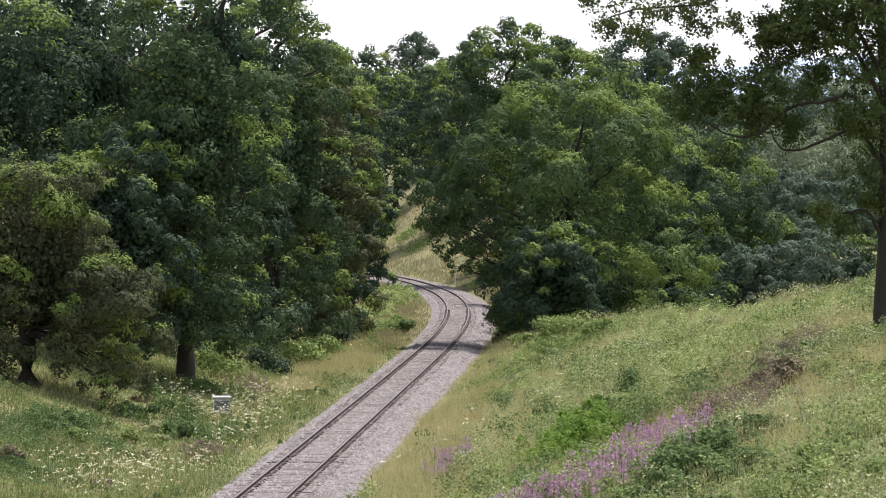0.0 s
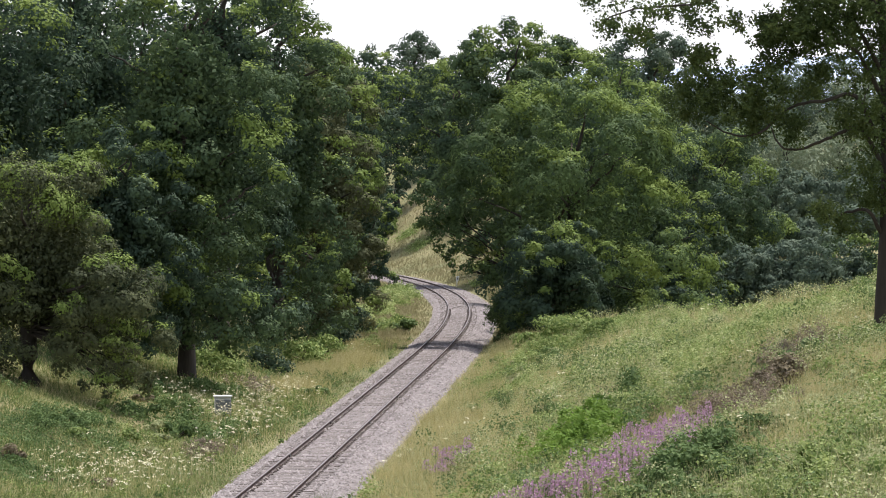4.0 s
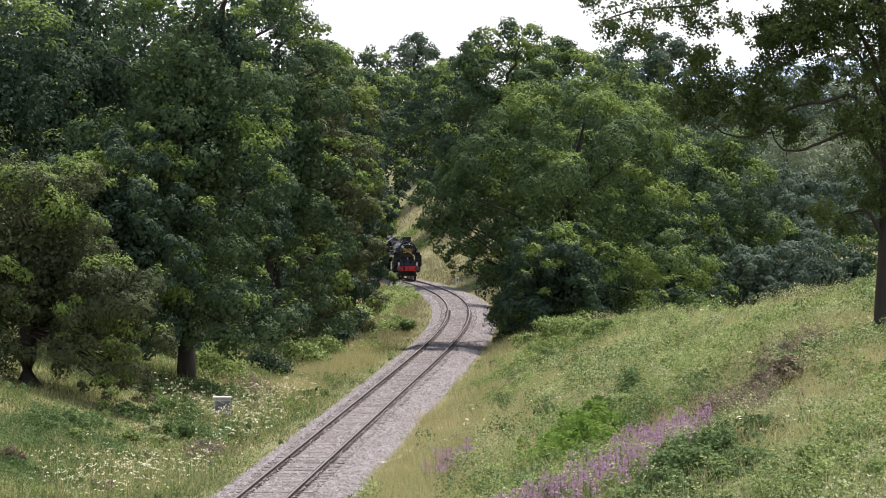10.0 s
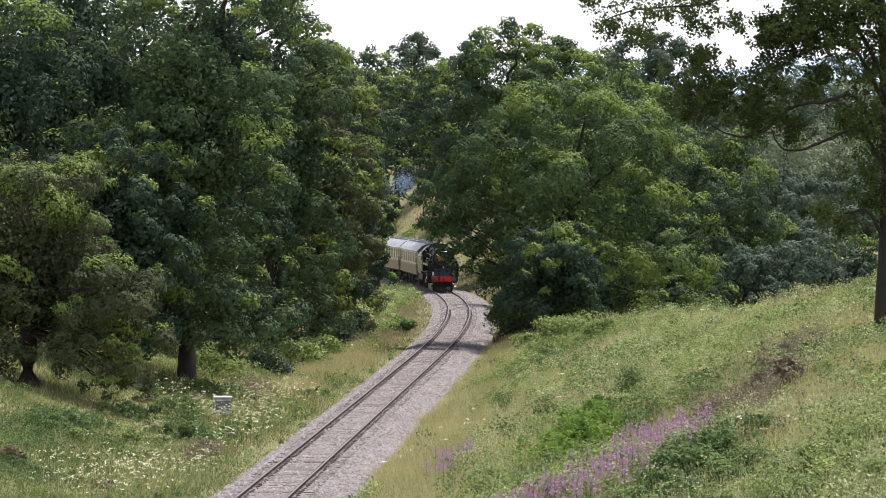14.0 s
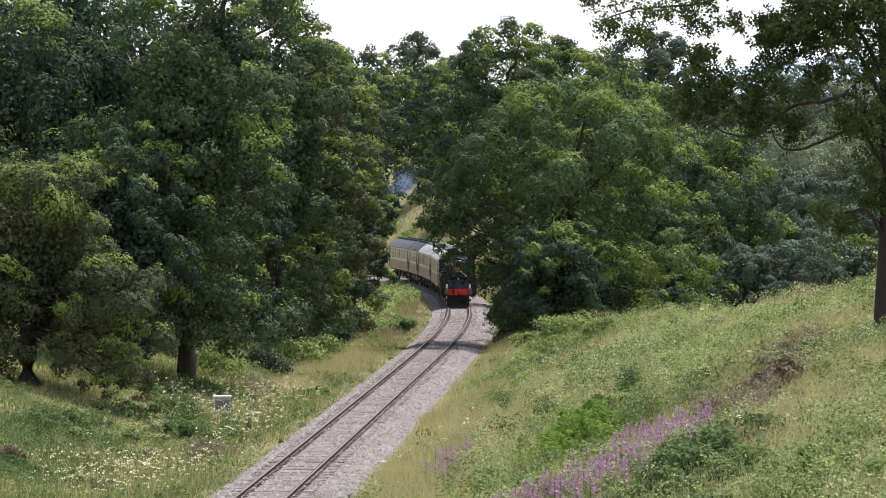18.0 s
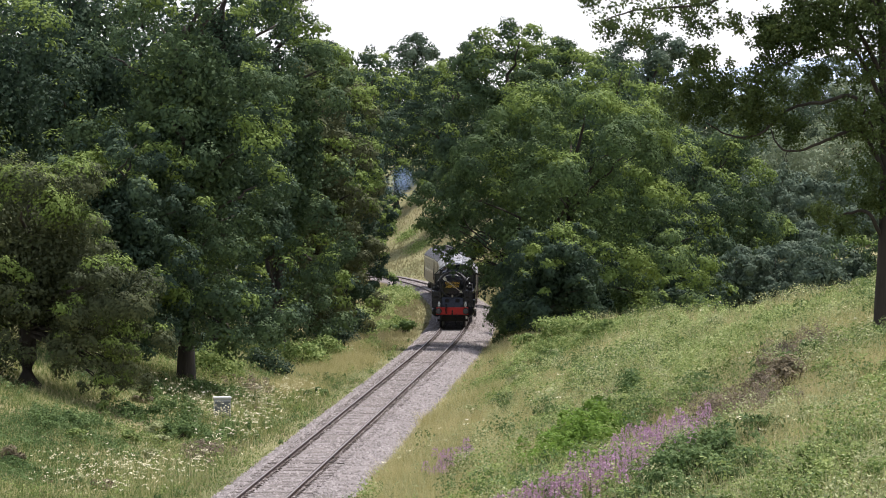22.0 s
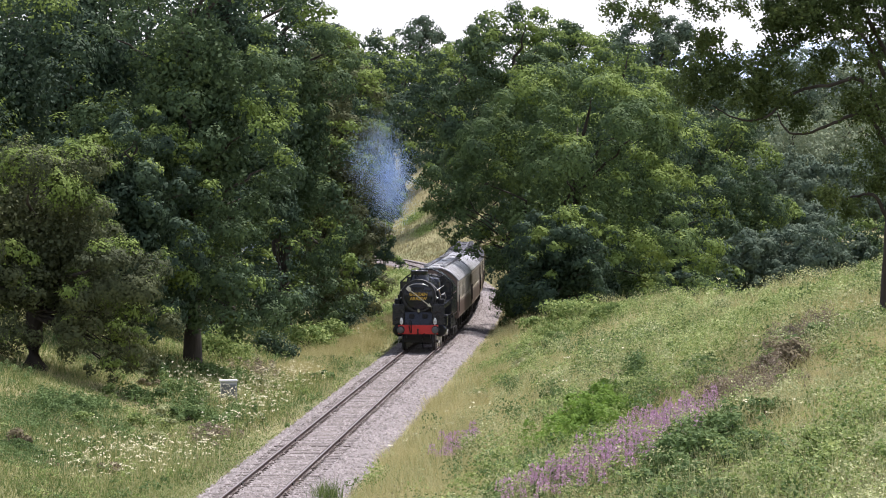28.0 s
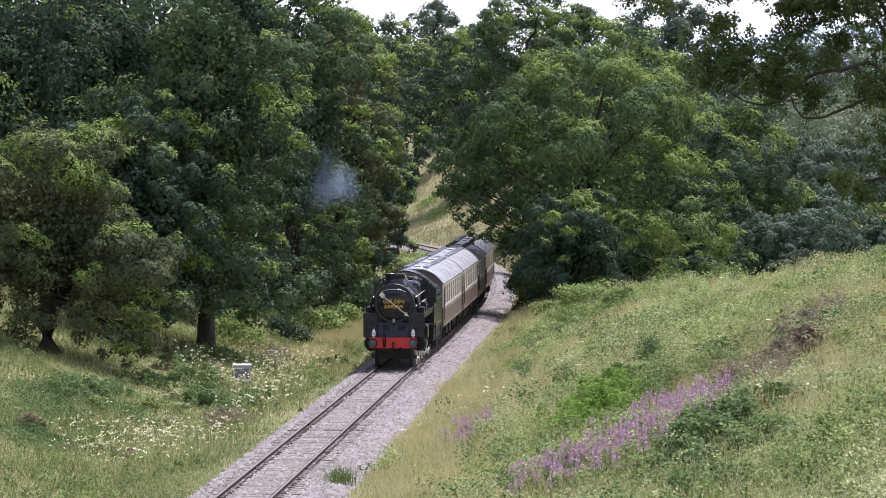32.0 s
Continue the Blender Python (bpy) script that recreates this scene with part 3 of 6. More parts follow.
# ---- trees ----
TREES = [
    ("oak_tree", -16.0, 152, 8.8, 4.8, 0.6, OAK_RUSSET, 84000, 0.118, "spreading oak with low drooping branches over the grass"),
    ("oak_tree", -21.2, 176, 15.3, 6.0, 2.0, OAK_DARK, 19200, 0.194, "tall dark green oak at the edge of the wood"),
    ("oak_tree", -17.8, 188, 19.5, 5.2, 1.5, OAK_DARK, 26400, 0.185, "tall dark green oak at the edge of the wood"),
    ("oak_tree", -11.2, 172, 19.3, 4.4, 2.1, OAK, 43200, 0.159, "tall green oak with dark gaps in its crown"),
    ("oak_tree", -11.5, 205, 21.6, 4.6, 1.25, OAK_DARK, 26400, 0.185, "dark oak standing in the wood by the line"),
    ("oak_tree", -9.2, 218, 20.2, 4.4, 0.75, OAK, 40800, 0.176, "broad oak hanging low over the meadow"),
    ("oak_tree", -7.6, 236, 17.2, 4.0, 0.75, OAK_OLIVE, 40000, 0.176, "oak with russet-tinged leaves at the wood edge"),
    ("oak_tree", -8.2, 270, 19.1, 4.0, 0.5, OAK_DARK, 36000, 0.203, "dark oak on the inside of the curve"),
    ("oak_tree", -7.1, 300, 17.3, 3.0, 0.3, OAK_DARK, 40000, 0.203, "dark oak whose branches overhang the railway"),
    ("oak_tree", -10.6, 330, 19.6, 6, 1.0, OAK_DARK, 4590, 0.45, "dark oak deep in the wood"),
    ("oak_tree", -14.7, 290, 23.7, 6, 1.0, OAK_DARK, 6480, 0.405, "dark oak deep in the wood"),
    ("oak_tree", -19.1, 250, 22.4, 6, 1.0, OAK_DARK, 6480, 0.381, "dark oak deep in the wood"),
    ("oak_tree", -24.8, 240, 21.3, 6, 1.0, OAK_DARK, 6480, 0.381, "dark oak deep in the wood"),
    ("oak_tree", -29.4, 230, 20.7, 6, 1.0, OAK_DARK, 5040, 0.381, "dark oak deep in the wood"),
    ("oak_tree", 7.3, 230, 16.0, 8.0, 0.6, OAK_LIGHT, 100000, 0.17, "large spreading oak leaning over the railway curve"),
    ("oak_tree", 11.9, 255, 15.3, 6.2, 0.5, OAK_DARK, 40000, 0.194, "dark green oak crowding beside a larger one"),
    ("oak_tree", 5.6, 352, 22.2, 6.6, 1.0, OAK, 50000, 0.265, "tall round-headed oak beyond the bend"),
    ("oak_tree", 10.9, 372, 19.6, 6.5, 1.0, OAK, 36000, 0.274, "tall oak beyond the bend"),
    ("oak_tree", 1.0, 432, 17.2, 5.5, 0.75, OAK_DARK, 13600, 0.314, "dark oak on the far cutting"),
    ("oak_tree", -5.5, 462, 16.2, 5.2, 0.75, OAK_DARK, 11900, 0.333, "dark oak on the far cutting"),
    ("oak_tree", -8.6, 450, 20.4, 5, 0.75, OAK_DARK, 10200, 0.333, "dark oak on the far cutting"),
    ("oak_tree", -1.6, 478, 11.9, 5, 0.5, OAK_DARK, 10200, 0.333, "dark oak on the far cutting"),
    ("oak_tree", -4.3, 560, 14.1, 5.4, 0.75, HAZE_GREY, 11900, 0.353, "round tree rising over the far wood"),
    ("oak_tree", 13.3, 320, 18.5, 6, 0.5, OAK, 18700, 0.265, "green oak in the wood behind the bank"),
    ("ash_tree", 17.8, 340, 18.2, 5.6, 0.75, HAZE_GREY, 34000, 0.274, "tree rising above the oaks, leaves greyed for haze"),
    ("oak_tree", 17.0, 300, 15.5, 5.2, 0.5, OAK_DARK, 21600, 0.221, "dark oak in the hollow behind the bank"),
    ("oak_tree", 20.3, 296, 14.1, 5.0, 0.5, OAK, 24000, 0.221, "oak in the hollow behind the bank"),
    # hillside trees: haze is put into their greyer, paler leaves
    ("ash_tree", 25.7, 390, 14.7, 6, 0.5, HAZE_GREY, 7140, 0.314, "tree on the wooded hillside, leaves greyed for haze"),
    ("ash_tree", 31.3, 380, 7.1, 5.5, 0.5, HAZE_GREY, 7140, 0.314, "tree on the wooded hillside, leaves greyed for haze"),
    ("willow_tree", 34.3, 400, 10.8, 5.5, 0.5, HAZE_PALE, 8160, 0.294, "hillside tree, leaves paled to grey-green for haze"),
    ("ash_tree", 35.3, 360, 5.5, 6, 0.5, HAZE_GREY, 13600, 0.294, "tree in the hollow behind the bank, leaves greyed for haze"),
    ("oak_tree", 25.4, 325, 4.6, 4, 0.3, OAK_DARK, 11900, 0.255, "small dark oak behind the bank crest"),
    ("willow_tree", 42.8, 430, 11.8, 6, 0.5, HAZE_PALE, 7140, 0.323, "hillside tree, leaves paled to grey-green for haze"),
    ("ash_tree", 44.3, 400, 8.9, 6, 0.5, HAZE_GREY, 6120, 0.323, "tree on the wooded hillside, leaves greyed for haze"),
    ("ash_tree", 36.7, 470, 14.7, 6.5, 0.5, HAZE_GREY, 6120, 0.353, "tree on the wooded hillside, leaves greyed for haze"),
    ("ash_tree", 47.2, 520, 15.9, 6.5, 0.5, HAZE_GREY, 6120, 0.372, "tree on the wooded hillside, leaves greyed for haze"),
    ("willow_tree", 54.7, 520, 15.3, 7, 0.5, HAZE_PALE, 6120, 0.372, "hillside tree, leaves paled for haze"),
    ("ash_tree", 60.7, 610, 15.7, 7, 0.5, HAZE_GREY, 8500, 0.412, "tree on the skyline of the hill, leaves greyed for haze"),
    ("ash_tree", 69.4, 610, 16.4, 7, 0.5, HAZE_GREY, 8500, 0.412, "tree on the skyline of the hill, leaves greyed for haze"),
    ("ash_tree", 42.6, 590, 13.1, 7, 0.5, HAZE_GREY, 8500, 0.412, "tree on the skyline of the hill, leaves greyed for haze"),
    ("ash_tree", 55.4, 640, 14.1, 7, 0.5, HAZE_GREY, 8500, 0.412, "tree on the skyline of the hill, leaves greyed for haze"),
    ("ash_tree", 60.1, 480, 18.0, 8, 0.5, HAZE_GREY, 4080, 0.441, "tree on the wooded hillside, leaves greyed for haze"),
    ("oak_tree", -11.1, 255, 13.7, 5, 0.15, OAK_DARK, 6480, 0.357, "dark oak deep in the wood"),
    ("oak_tree", -14.3, 230, 13.9, 5, 0.15, OAK_DARK, 6480, 0.357, "dark oak deep in the wood"),
    ("oak_tree", -17.9, 215, 13.6, 5, 0.15, OAK_DARK, 6480, 0.357, "dark oak deep in the wood"),
    ("oak_tree", -22.7, 205, 11.0, 5, 0.15, OAK_DARK, 6480, 0.357, "dark oak deep in the wood"),
    ("oak_tree", -12.6, 370, 17.3, 5, 0.15, OAK_DARK, 4590, 0.314, "dark oak inside the bend"),
    ("oak_tree", 8.2, 300, 10.7, 5, 0.15, OAK_DARK, 14400, 0.247, "dark oak behind the large oak"),
    ("oak_tree", 15.6, 262, 10.0, 4, 0.15, OAK_DARK, 16800, 0.221, "oak behind the bank crest"),
    ("ash_tree", 30.0, 330, 2.6, 4.5, 0.15, HAZE_GREY, 10200, 0.274, "bushy tree behind the bank crest, leaves greyed for haze"),
    ("ash_tree", 36.3, 345, 2.4, 5, 0.15, HAZE_GREY, 10200, 0.274, "bushy tree behind the bank crest, leaves greyed for haze"),
    ("ash_tree", 21.0, 285, 5.5, 3.5, 0.15, HAZE_GREY, 10800, 0.212, "bushy tree behind the bank crest, leaves greyed for haze"),
    ("ash_tree", 24.3, 290, 5.9, 4, 0.15, HAZE_GREY, 10800, 0.212, "bushy tree behind the bank crest, leaves greyed for haze"),
    ("ash_tree", 27.1, 285, 6.5, 4, 0.15, HAZE_GREY, 10800, 0.212, "bushy tree behind the bank crest, leaves greyed for haze"),
    ("oak_tree", 30.9, 290, 6.9, 4, 0.15, OAK, 10800, 0.212, "bushy oak behind the bank crest"),
    ("oak_tree", 33.6, 285, 7.3, 4, 0.15, OAK, 10800, 0.212, "bushy oak behind the bank crest"),
    ("oak_tree", 15.2, 400, 17.6, 5, 0.5, OAK, 9350, 0.294, "oak on the skyline beyond the bend"),
    ("oak_tree", -9.6, 500, 15.1, 5, 0.5, OAK_DARK, 9350, 0.333, "oak on the skyline beyond the bend"),
    ("oak_tree", 1.2, 520, 12.5, 5, 0.5, OAK_DARK, 9350, 0.333, "oak on the skyline beyond the bend"),
    ("oak_tree", 9.6, 430, 18.0, 5.5, 0.5, OAK, 9350, 0.294, "oak on the skyline beyond the bend"),
    ("oak_tree", -9.6, 300, 19.8, 4.4, 0.5, OAK_DARK, 12000, 0.247, "oak rising behind the wood edge"),
    # low trackside oaks are added to shade the ballast, mostly hidden by the large oak
    ("oak_tree", 6.4, 214, 6.1, 3.4, 0.1, OAK_DARK, 21600, 0.15, "low dark oak added to shade the trackside"),
    ("oak_tree", -13.7, 166, 10.6, 3.8, 0.9, OAK_DARK, 31200, 0.15, "dark oak between taller ones at the meadow edge"),
    ("oak_tree", 7.6, 240, 8.7, 4.0, 0.1, OAK_DARK, 10800, 0.194, "low dark oak added to shade the trackside"),
    ("oak_tree", 8.4, 264, 9.2, 4.4, 0.1, OAK_DARK, 10800, 0.212, "low dark oak added to shade the trackside"),
    ("oak_tree", 6.6, 223, 6.0, 3.2, 0.1, OAK_DARK, 10800, 0.176, "low dark oak added to shade the trackside"),
    ("oak_tree", 11.6, 243, 5.6, 3.6, 0.1, OAK_DARK, 16000, 0.18, "low dark oak behind the bank crest"),
    ("oak_tree", 14.6, 246, 5.2, 3.4, 0.1, OAK_DARK, 14000, 0.18, "low dark oak behind the bank crest"),
    ("oak_tree", 8.2, 250, 9.0, 4.4, 0.1, OAK_DARK, 19200, 0.194, "low dark oak added to shade the trackside"),
]


# boughs that hang low: (right, back, up, size) from the foot of the tree
DROOPS = {0: ((-2.6, -2.0, 3.4, 1.4), (-0.6, -2.4, 3.8, 1.3), (1.4, -2.2, 3.2, 1.3), (2.6, -1.6, 2.0, 1.2), (3.6, -1.2, 1.0, 1.0), (4.1, -1.0, 0.2, 0.75), (3.2, -1.5, 0.0, 0.6), (2.4, -1.8, 0.8, 0.8), (4.4, -0.6, 1.8, 1.1), (3.4, 0.2, 3.4, 1.4), (2.0, -1.0, 2.4, 1.2), (0.2, -2.2, 3.2, 1.0), (1.0, -2.0, 2.3, 0.9), (1.8, -2.2, 1.5, 0.9), (2.9, -2.0, 1.2, 0.9), (3.6, -1.8, 0.5, 0.7), (2.9, -1.8, 0.2, 0.6)),
          3: ((-2.8, -1.2, 3.2, 1.5), (-1.2, -2.2, 3.4, 1.3), (0.6, -2.4, 3.6, 1.2), (1.8, -1.8, 3.0, 1.4), (3.0, -0.8, 2.6, 1.5), (-3.4, -0.2, 2.2, 1.2), (-0.3, -2.2, 2.7, 1.0), (0.9, -2.2, 2.5, 0.9), (-1.1, -2.0, 2.3, 0.9), (1.9, -2.0, 2.1, 0.9)),
          4: ((-1.5, -2.0, 2.0, 1.5), (1.2, -2.0, 1.8, 1.5), (3.0, -1.0, 1.8, 1.4)),
          5: ((-2.0, -2.4, 1.6, 1.5), (0.4, -2.8, 1.8, 1.6), (2.6, -2.0, 1.5, 1.4)),
          6: ((-2.0, -2.2, 1.6, 1.5), (0.6, -2.4, 1.8, 1.5), (2.6, -1.6, 1.6, 1.3)),
          7: ((-1.6, -2.4, 1.8, 1.6), (1.2, -2.4, 1.8, 1.6), (2.6, -1.2, 2.4, 1.3)),
          8: ((2.6, -0.6, 7.6, 1.1), (2.5, -1.0, 5.8, 1.0), (2.9, -0.5, 6.9, 0.9), (2.0, -1.2, 4.2, 1.0), (2.2, -1.2, 2.4, 1.0), (0.8, -1.4, 1.6, 1.3), (-1.4, -1.6, 1.6, 1.4), (1.4, -1.0, 4.2, 1.1)),
          14: ((-7.9, -0.5, 8.6, 1.1), (-8.3, -0.5, 9.6, 1.0), (-8.5, 0.0, 8.0, 0.5), (-7.0, -1.0, 6.6, 0.7), (-6.2, -1.2, 6.3, 0.7), (-5.3, -1.4, 6.2, 0.8), (-7.4, -0.8, 7.4, 0.8), (-4.6, -1.6, 5.9, 0.7), (-7.0, -1.2, 5.7, 0.5), (-6.1, -1.4, 5.3, 0.6), (-5.3, -1.7, 5.3, 0.7), (-4.5, -1.9, 4.9, 0.8),
               (-6.3, -1.0, 7.6, 1.2), (-7.2, -0.5, 8.4, 1.3), (-5.0, -1.6, 7.2, 1.0), (-3.2, -2.8, 4.0, 1.5), (-3.4, -2.4, 1.6, 1.2), (-1.4, -3.4, 2.2, 1.8), (-2.4, -3.0, 3.0, 1.6),
               (1.4, -3.6, 1.8, 1.8), (4.0, -3.4, 2.0, 1.8), (0.0, -4.0, 4.6, 1.9), (3.0, -4.4, 5.0, 2.0), (6.2, -2.0, 2.4, 1.8))}
for i, (kind, x, y, h, r, bole, mat, leaves, leaf, label) in enumerate(TREES):
    tree(kind, x, y, h, r, bole, mat, leaves, leaf, 100 + i, label, group="wood beside the line", trunk_r={0: 0.42, 3: 0.34}.get(i),
         droop=DROOPS.get(i, ()), clear=(-4.7, 6.0) if i == 14 else None)


# the oak on the crest whose branches hang across the sky
def crest_oak():
    X, Y = 13.25, 119.5
    rng = np.random.default_rng(41)
    z0 = gz(X, Y)
    ob = thing("oak_tree", pose(X, Y, z0 - 0.1), "oak on the bank crest with long drooping boughs", "tree", "wood beside the line")
    bm = bmesh.new()
    tube(bm, [((0, 0, -0.3), 0.36), ((0, 0, 0.3), 0.27), ((0.02, 0, 1.5), 0.23), ((0.1, 0, 3.2), 0.21), ((0.15, 0.1, 5), 0.2), ((0.1, 0.2, 7), 0.17), ((0, 0.2, 9.5), 0.12), ((-0.2, 0.1, 12), 0.06)], 12)
    part("trunk", bm, BARK, ob, soft=True)

    def loc(px, py):
        return Vector(((px - 784) / 7000 * Y - X, 0, EYE + (315.1 - py) * Y / 7000 - z0 + 0.1))
    boughs = [
        [loc(1562, 300), loc(1520, 232), loc(1470, 246), loc(1415, 262), loc(1378, 258), loc(1360, 225)],
        [loc(1550, 250), loc(1510, 172), loc(1450, 184), loc(1400, 190), loc(1340, 236), loc(1290, 236), loc(1240, 210)],
        [loc(1560, 180), loc(1500, 86), loc(1440, 86), loc(1400, 104), loc(1365, 126)],
        [loc(1560, 130), loc(1500, 40), loc(1420, 0), loc(1330, -20), loc(1240, 10), loc(1120, 20), loc(1060, 40)],
        [loc(1560, 90), loc(1540, 0), loc(1460, -60), loc(1380, -90)],
        [loc(1560, 420), loc(1530, 372), loc(1490, 380), loc(1455, 385)],
        [loc(1560, 260), loc(1620, 150), loc(1690, 120)],
        [loc(1560, 150), loc(1630, 20), loc(1700, -40)],
    ]
    for b in boughs:
        bm = bmesh.new()
        b = [p + Vector((0, rng.normal() * 0.25 * min(1, j), rng.normal() * 0.04)) for j, p in enumerate(b)]
        rings, n = [], len(b)
        for j in range(n - 1):
            p0, p1, p2, p3 = b[max(0, j - 1)], b[j], b[j + 1], b[min(n - 1, j + 2)]
            for q in range(5):
                u = q / 5
                pt = 0.5 * (2 * p1 + (p2 - p0) * u + (2 * p0 - 5 * p1 + 4 * p2 - p3) * u * u + (3 * p1 - p0 - 3 * p2 + p3) * u ** 3)
                rings.append((pt + Vector((rng.normal(), rng.normal(), rng.normal())) * 0.012, 0.062 * (1 - 0.85 * (j + u) / (n - 1)) + 0.01))
        tube(bm, rings, 7)
        part("limb", bm, BARK, ob, soft=True)
    spots = [(1100, 30, 0.8), (1070, 50, 0.4), (1130, 60, 0.6), (1160, 15, 0.6), (1200, 20, 0.7), (1250, 10, 0.5), (1230, 45, 0.4), (1290, 40, 0.5), (1040, 5, 0.25),
             (1240, 98, 0.4), (1255, 125, 0.6), (1290, 150, 0.9), (1230, 160, 0.8), (1205, 175, 0.6), (1260, 185, 0.7), (1330, 140, 0.6), (1330, 185, 0.8), (1300, 210, 0.5), (1215, 200, 0.4),
             (1370, 110, 0.6), (1390, 60, 0.6), (1360, 70, 0.5), (1420, 60, 0.9), (1460, 30, 1.1), (1520, 60, 1.3), (1540, 10, 1.2), (1420, 10, 0.8), (1360, 45, 0.4),
             (1370, 165, 0.7), (1430, 165, 0.6), (1395, 215, 0.5), (1400, 235, 0.45), (1345, 200, 0.6), (1335, 230, 0.4), (1450, 130, 0.4),
             (1530, 130, 1.0), (1555, 190, 1.1), (1520, 220, 0.9), (1550, 250, 0.9), (1500, 215, 0.6), (1540, 310, 0.9), (1520, 350, 0.5), (1470, 380, 0.5), (1490, 400, 0.5), (1455, 375, 0.35),
             (1560, 360, 0.6), (1620, 120, 1.6), (1650, 40, 1.8), (1620, 220, 1.4), (1600, 320, 1.0), (1560, -50, 1.8), (1460, -70, 1.4), (1350, -60, 1.2), (1660, -80, 2.0), (1250, -60, 1.0)]
    P = []
    for px, py, rr in spots:
        k = max(8, int((26 if py < 70 and px < 1340 else 34 if py > 100 else 72) * rr))
        tw = np.array(loc(px, py)) + rng.normal(size=(k, 3)) * np.array([0.50, 0.85, 0.36]) * rr
        for c in tw:  # a leafy spray, longer than high, hanging at its end
            a, ln, tilt = rng.uniform(0, 6.28), rng.uniform(0.08, 0.22), rng.normal() * 0.12
            m = int(rng.integers(20, 46))
            u = rng.uniform(-1, 1, m)
            P.append(c + np.stack([u * ln * math.cos(a), u * ln * math.sin(a), u * tilt - 0.3 * ln * u * u], 1) + rng.normal(size=(m, 3)) * np.array([0.075, 0.075, 0.085]))
    P = np.vstack(P)
    v, f = leaf_quads(P, unit(np.array([0, -0.1, 0.3]) + rng.normal(size=(len(P), 3)) * 0.6), 0.11, 0.076, rng)
    array_part("crown", v, f, CREST_LEAF, ob)


crest_oak()


# ---- grass and herbs ----
def blades(name, n, region, hgt, wid, mat, seed, label, bend=0.35, cat="grass"):
    """Loose blades over a stretch of ground; region(rng, n) gives places and a height factor."""
    rng = np.random.default_rng(seed)
    x, y, k = region(rng, n)
    z = ground_z(x, y)
    n = len(x)
    a = rng.uniform(0, 2 * math.pi, n)
    h = hgt * k * rng.uniform(0.5, 1.3, n)
    w = wid * rng.uniform(0.7, 1.3, n) * (1 + y / 400)
    lean = rng.normal(size=(n, 2)) * bend * h[:, None]
    b = np.stack([x, y, z - 0.03], 1)
    e = np.stack([np.cos(a), np.sin(a) * 0.6, np.zeros(n)], 1) * w[:, None] * 0.5
    tip = b + np.stack([lean[:, 0], lean[:, 1], h], 1)
    v = np.stack([b - e, b + e, tip], 1).reshape(-1, 3)
    f = np.arange(3 * n).reshape(-1, 3)
    ob = array_part(name, v, f, mat)
    return tagged(ob, label, cat, kind="stuff")


def patchy(x, y, q=0.0):
    return 0.5 + 0.5 * np.sin(x * 0.55 + 2 * np.sin(y * 0.11 + q)) * np.sin(y * 0.21 + q + 1.5 * np.sin(x * 0.3))


def right_bank(rng, n):
    y = 48 + 182 * rng.random(n) ** 1.2
    x = rng.uniform(-0.035, 0.145, n) * y
    d, s = offset(x, y)
    dc = np.interp(s + _y0, CREST_Y, CREST_D)
    ok = (d > 2.55) & (d < dc + 4)
    k = (0.45 + 0.75 * patchy(x, y)) * np.clip(0.35 + (d - 2.5) * 0.35, 0.35, 1)
    return x[ok], y[ok], k[ok]


def high_bank(rng, n):
    """The bank above the dry strip beside the line."""
    x, y, k = right_bank(rng, n)
    d, s = offset(x, y)
    ok = rng.random(len(y)) < np.clip((d - 4.2 - 1.6 * patchy(x * 1.3, y * 0.7, 5.1)) / 1.6, 0.05, 1)
    return x[ok], y[ok], k[ok]


def dry_strip(rng, n):
    x, y, k = right_bank(rng, n)
    d, s = offset(x, y)
    ok = rng.random(len(y)) < np.clip((7.2 - d) / 2.2, 0.0, 1)
    return x[ok], y[ok], np.clip(k[ok] * 1.2, 0.5, 1.1)


def upper_bank(rng, n):
    x, y, k = right_bank(rng, n)
    ok = rng.random(len(y)) < np.clip((y - 74) / 30, 0.15, 1)
    return x[ok], y[ok], k[ok]


def left_bank(rng, n):
    y = 101 + 137 * rng.random(n) ** 1.1
    x = rng.uniform(-0.14, 0.0, n) * y
    d, s = offset(x, y)
    ok = (d < -1.75) & (d > -24)
    k = (0.35 + 0.75 * patchy(x, y, 2.0)) * np.clip(0.35 + (-d - 1.7) * 0.4, 0.35, 1)
    return x[ok], y[ok], k[ok]


def far_banks(rng, n):
    y = 225 + 235 * rng.random(n)
    x = rng.uniform(-0.035, 0.025, n) * y
    d, s = offset(x, y)
    ok = ((d < -1.9) & (d > -14)) | ((d > 2.7) & (d < 24))
    return x[ok], y[ok], (0.5 + 0.6 * patchy(x, y, 4.0))[ok] * np.clip(0.4 + (np.abs(d[ok]) - 2) * 0.3, 0.4, 1)


blades("bank_grass", 190000, right_bank, 0.36, 0.02, GRASS, 11, "long green and straw grass over the cutting side", 0.55)
blades("bank_hay", 170000, upper_bank, 0.8, 0.012, HAY, 12, "tall dry seeding grass over the cutting side", 0.4)
blades("bank_stems", 60000, right_bank, 0.85, 0.012, PALEHERB, 16, "tall pale weed stems over the cutting side", 0.22)
blades("meadow_grass", 240000, left_bank, 0.32, 0.02, MEADOW_GRASS, 13, "rough green grass under the trees beside the line", 0.55)
blades("meadow_hay", 40000, left_bank, 0.5, 0.012, HAY, 14, "dry seeding grass beside the line", 0.4)
blades("dry_strip_hay", 90000, dry_strip, 0.62, 0.014, HAY, 19, "bleached dry grass on the foot of the cutting side", 0.4)
blades("far_grass", 90000, far_banks, 0.45, 0.03, DULL_HAY, 15, "straw and green grass around the bend", 0.5)


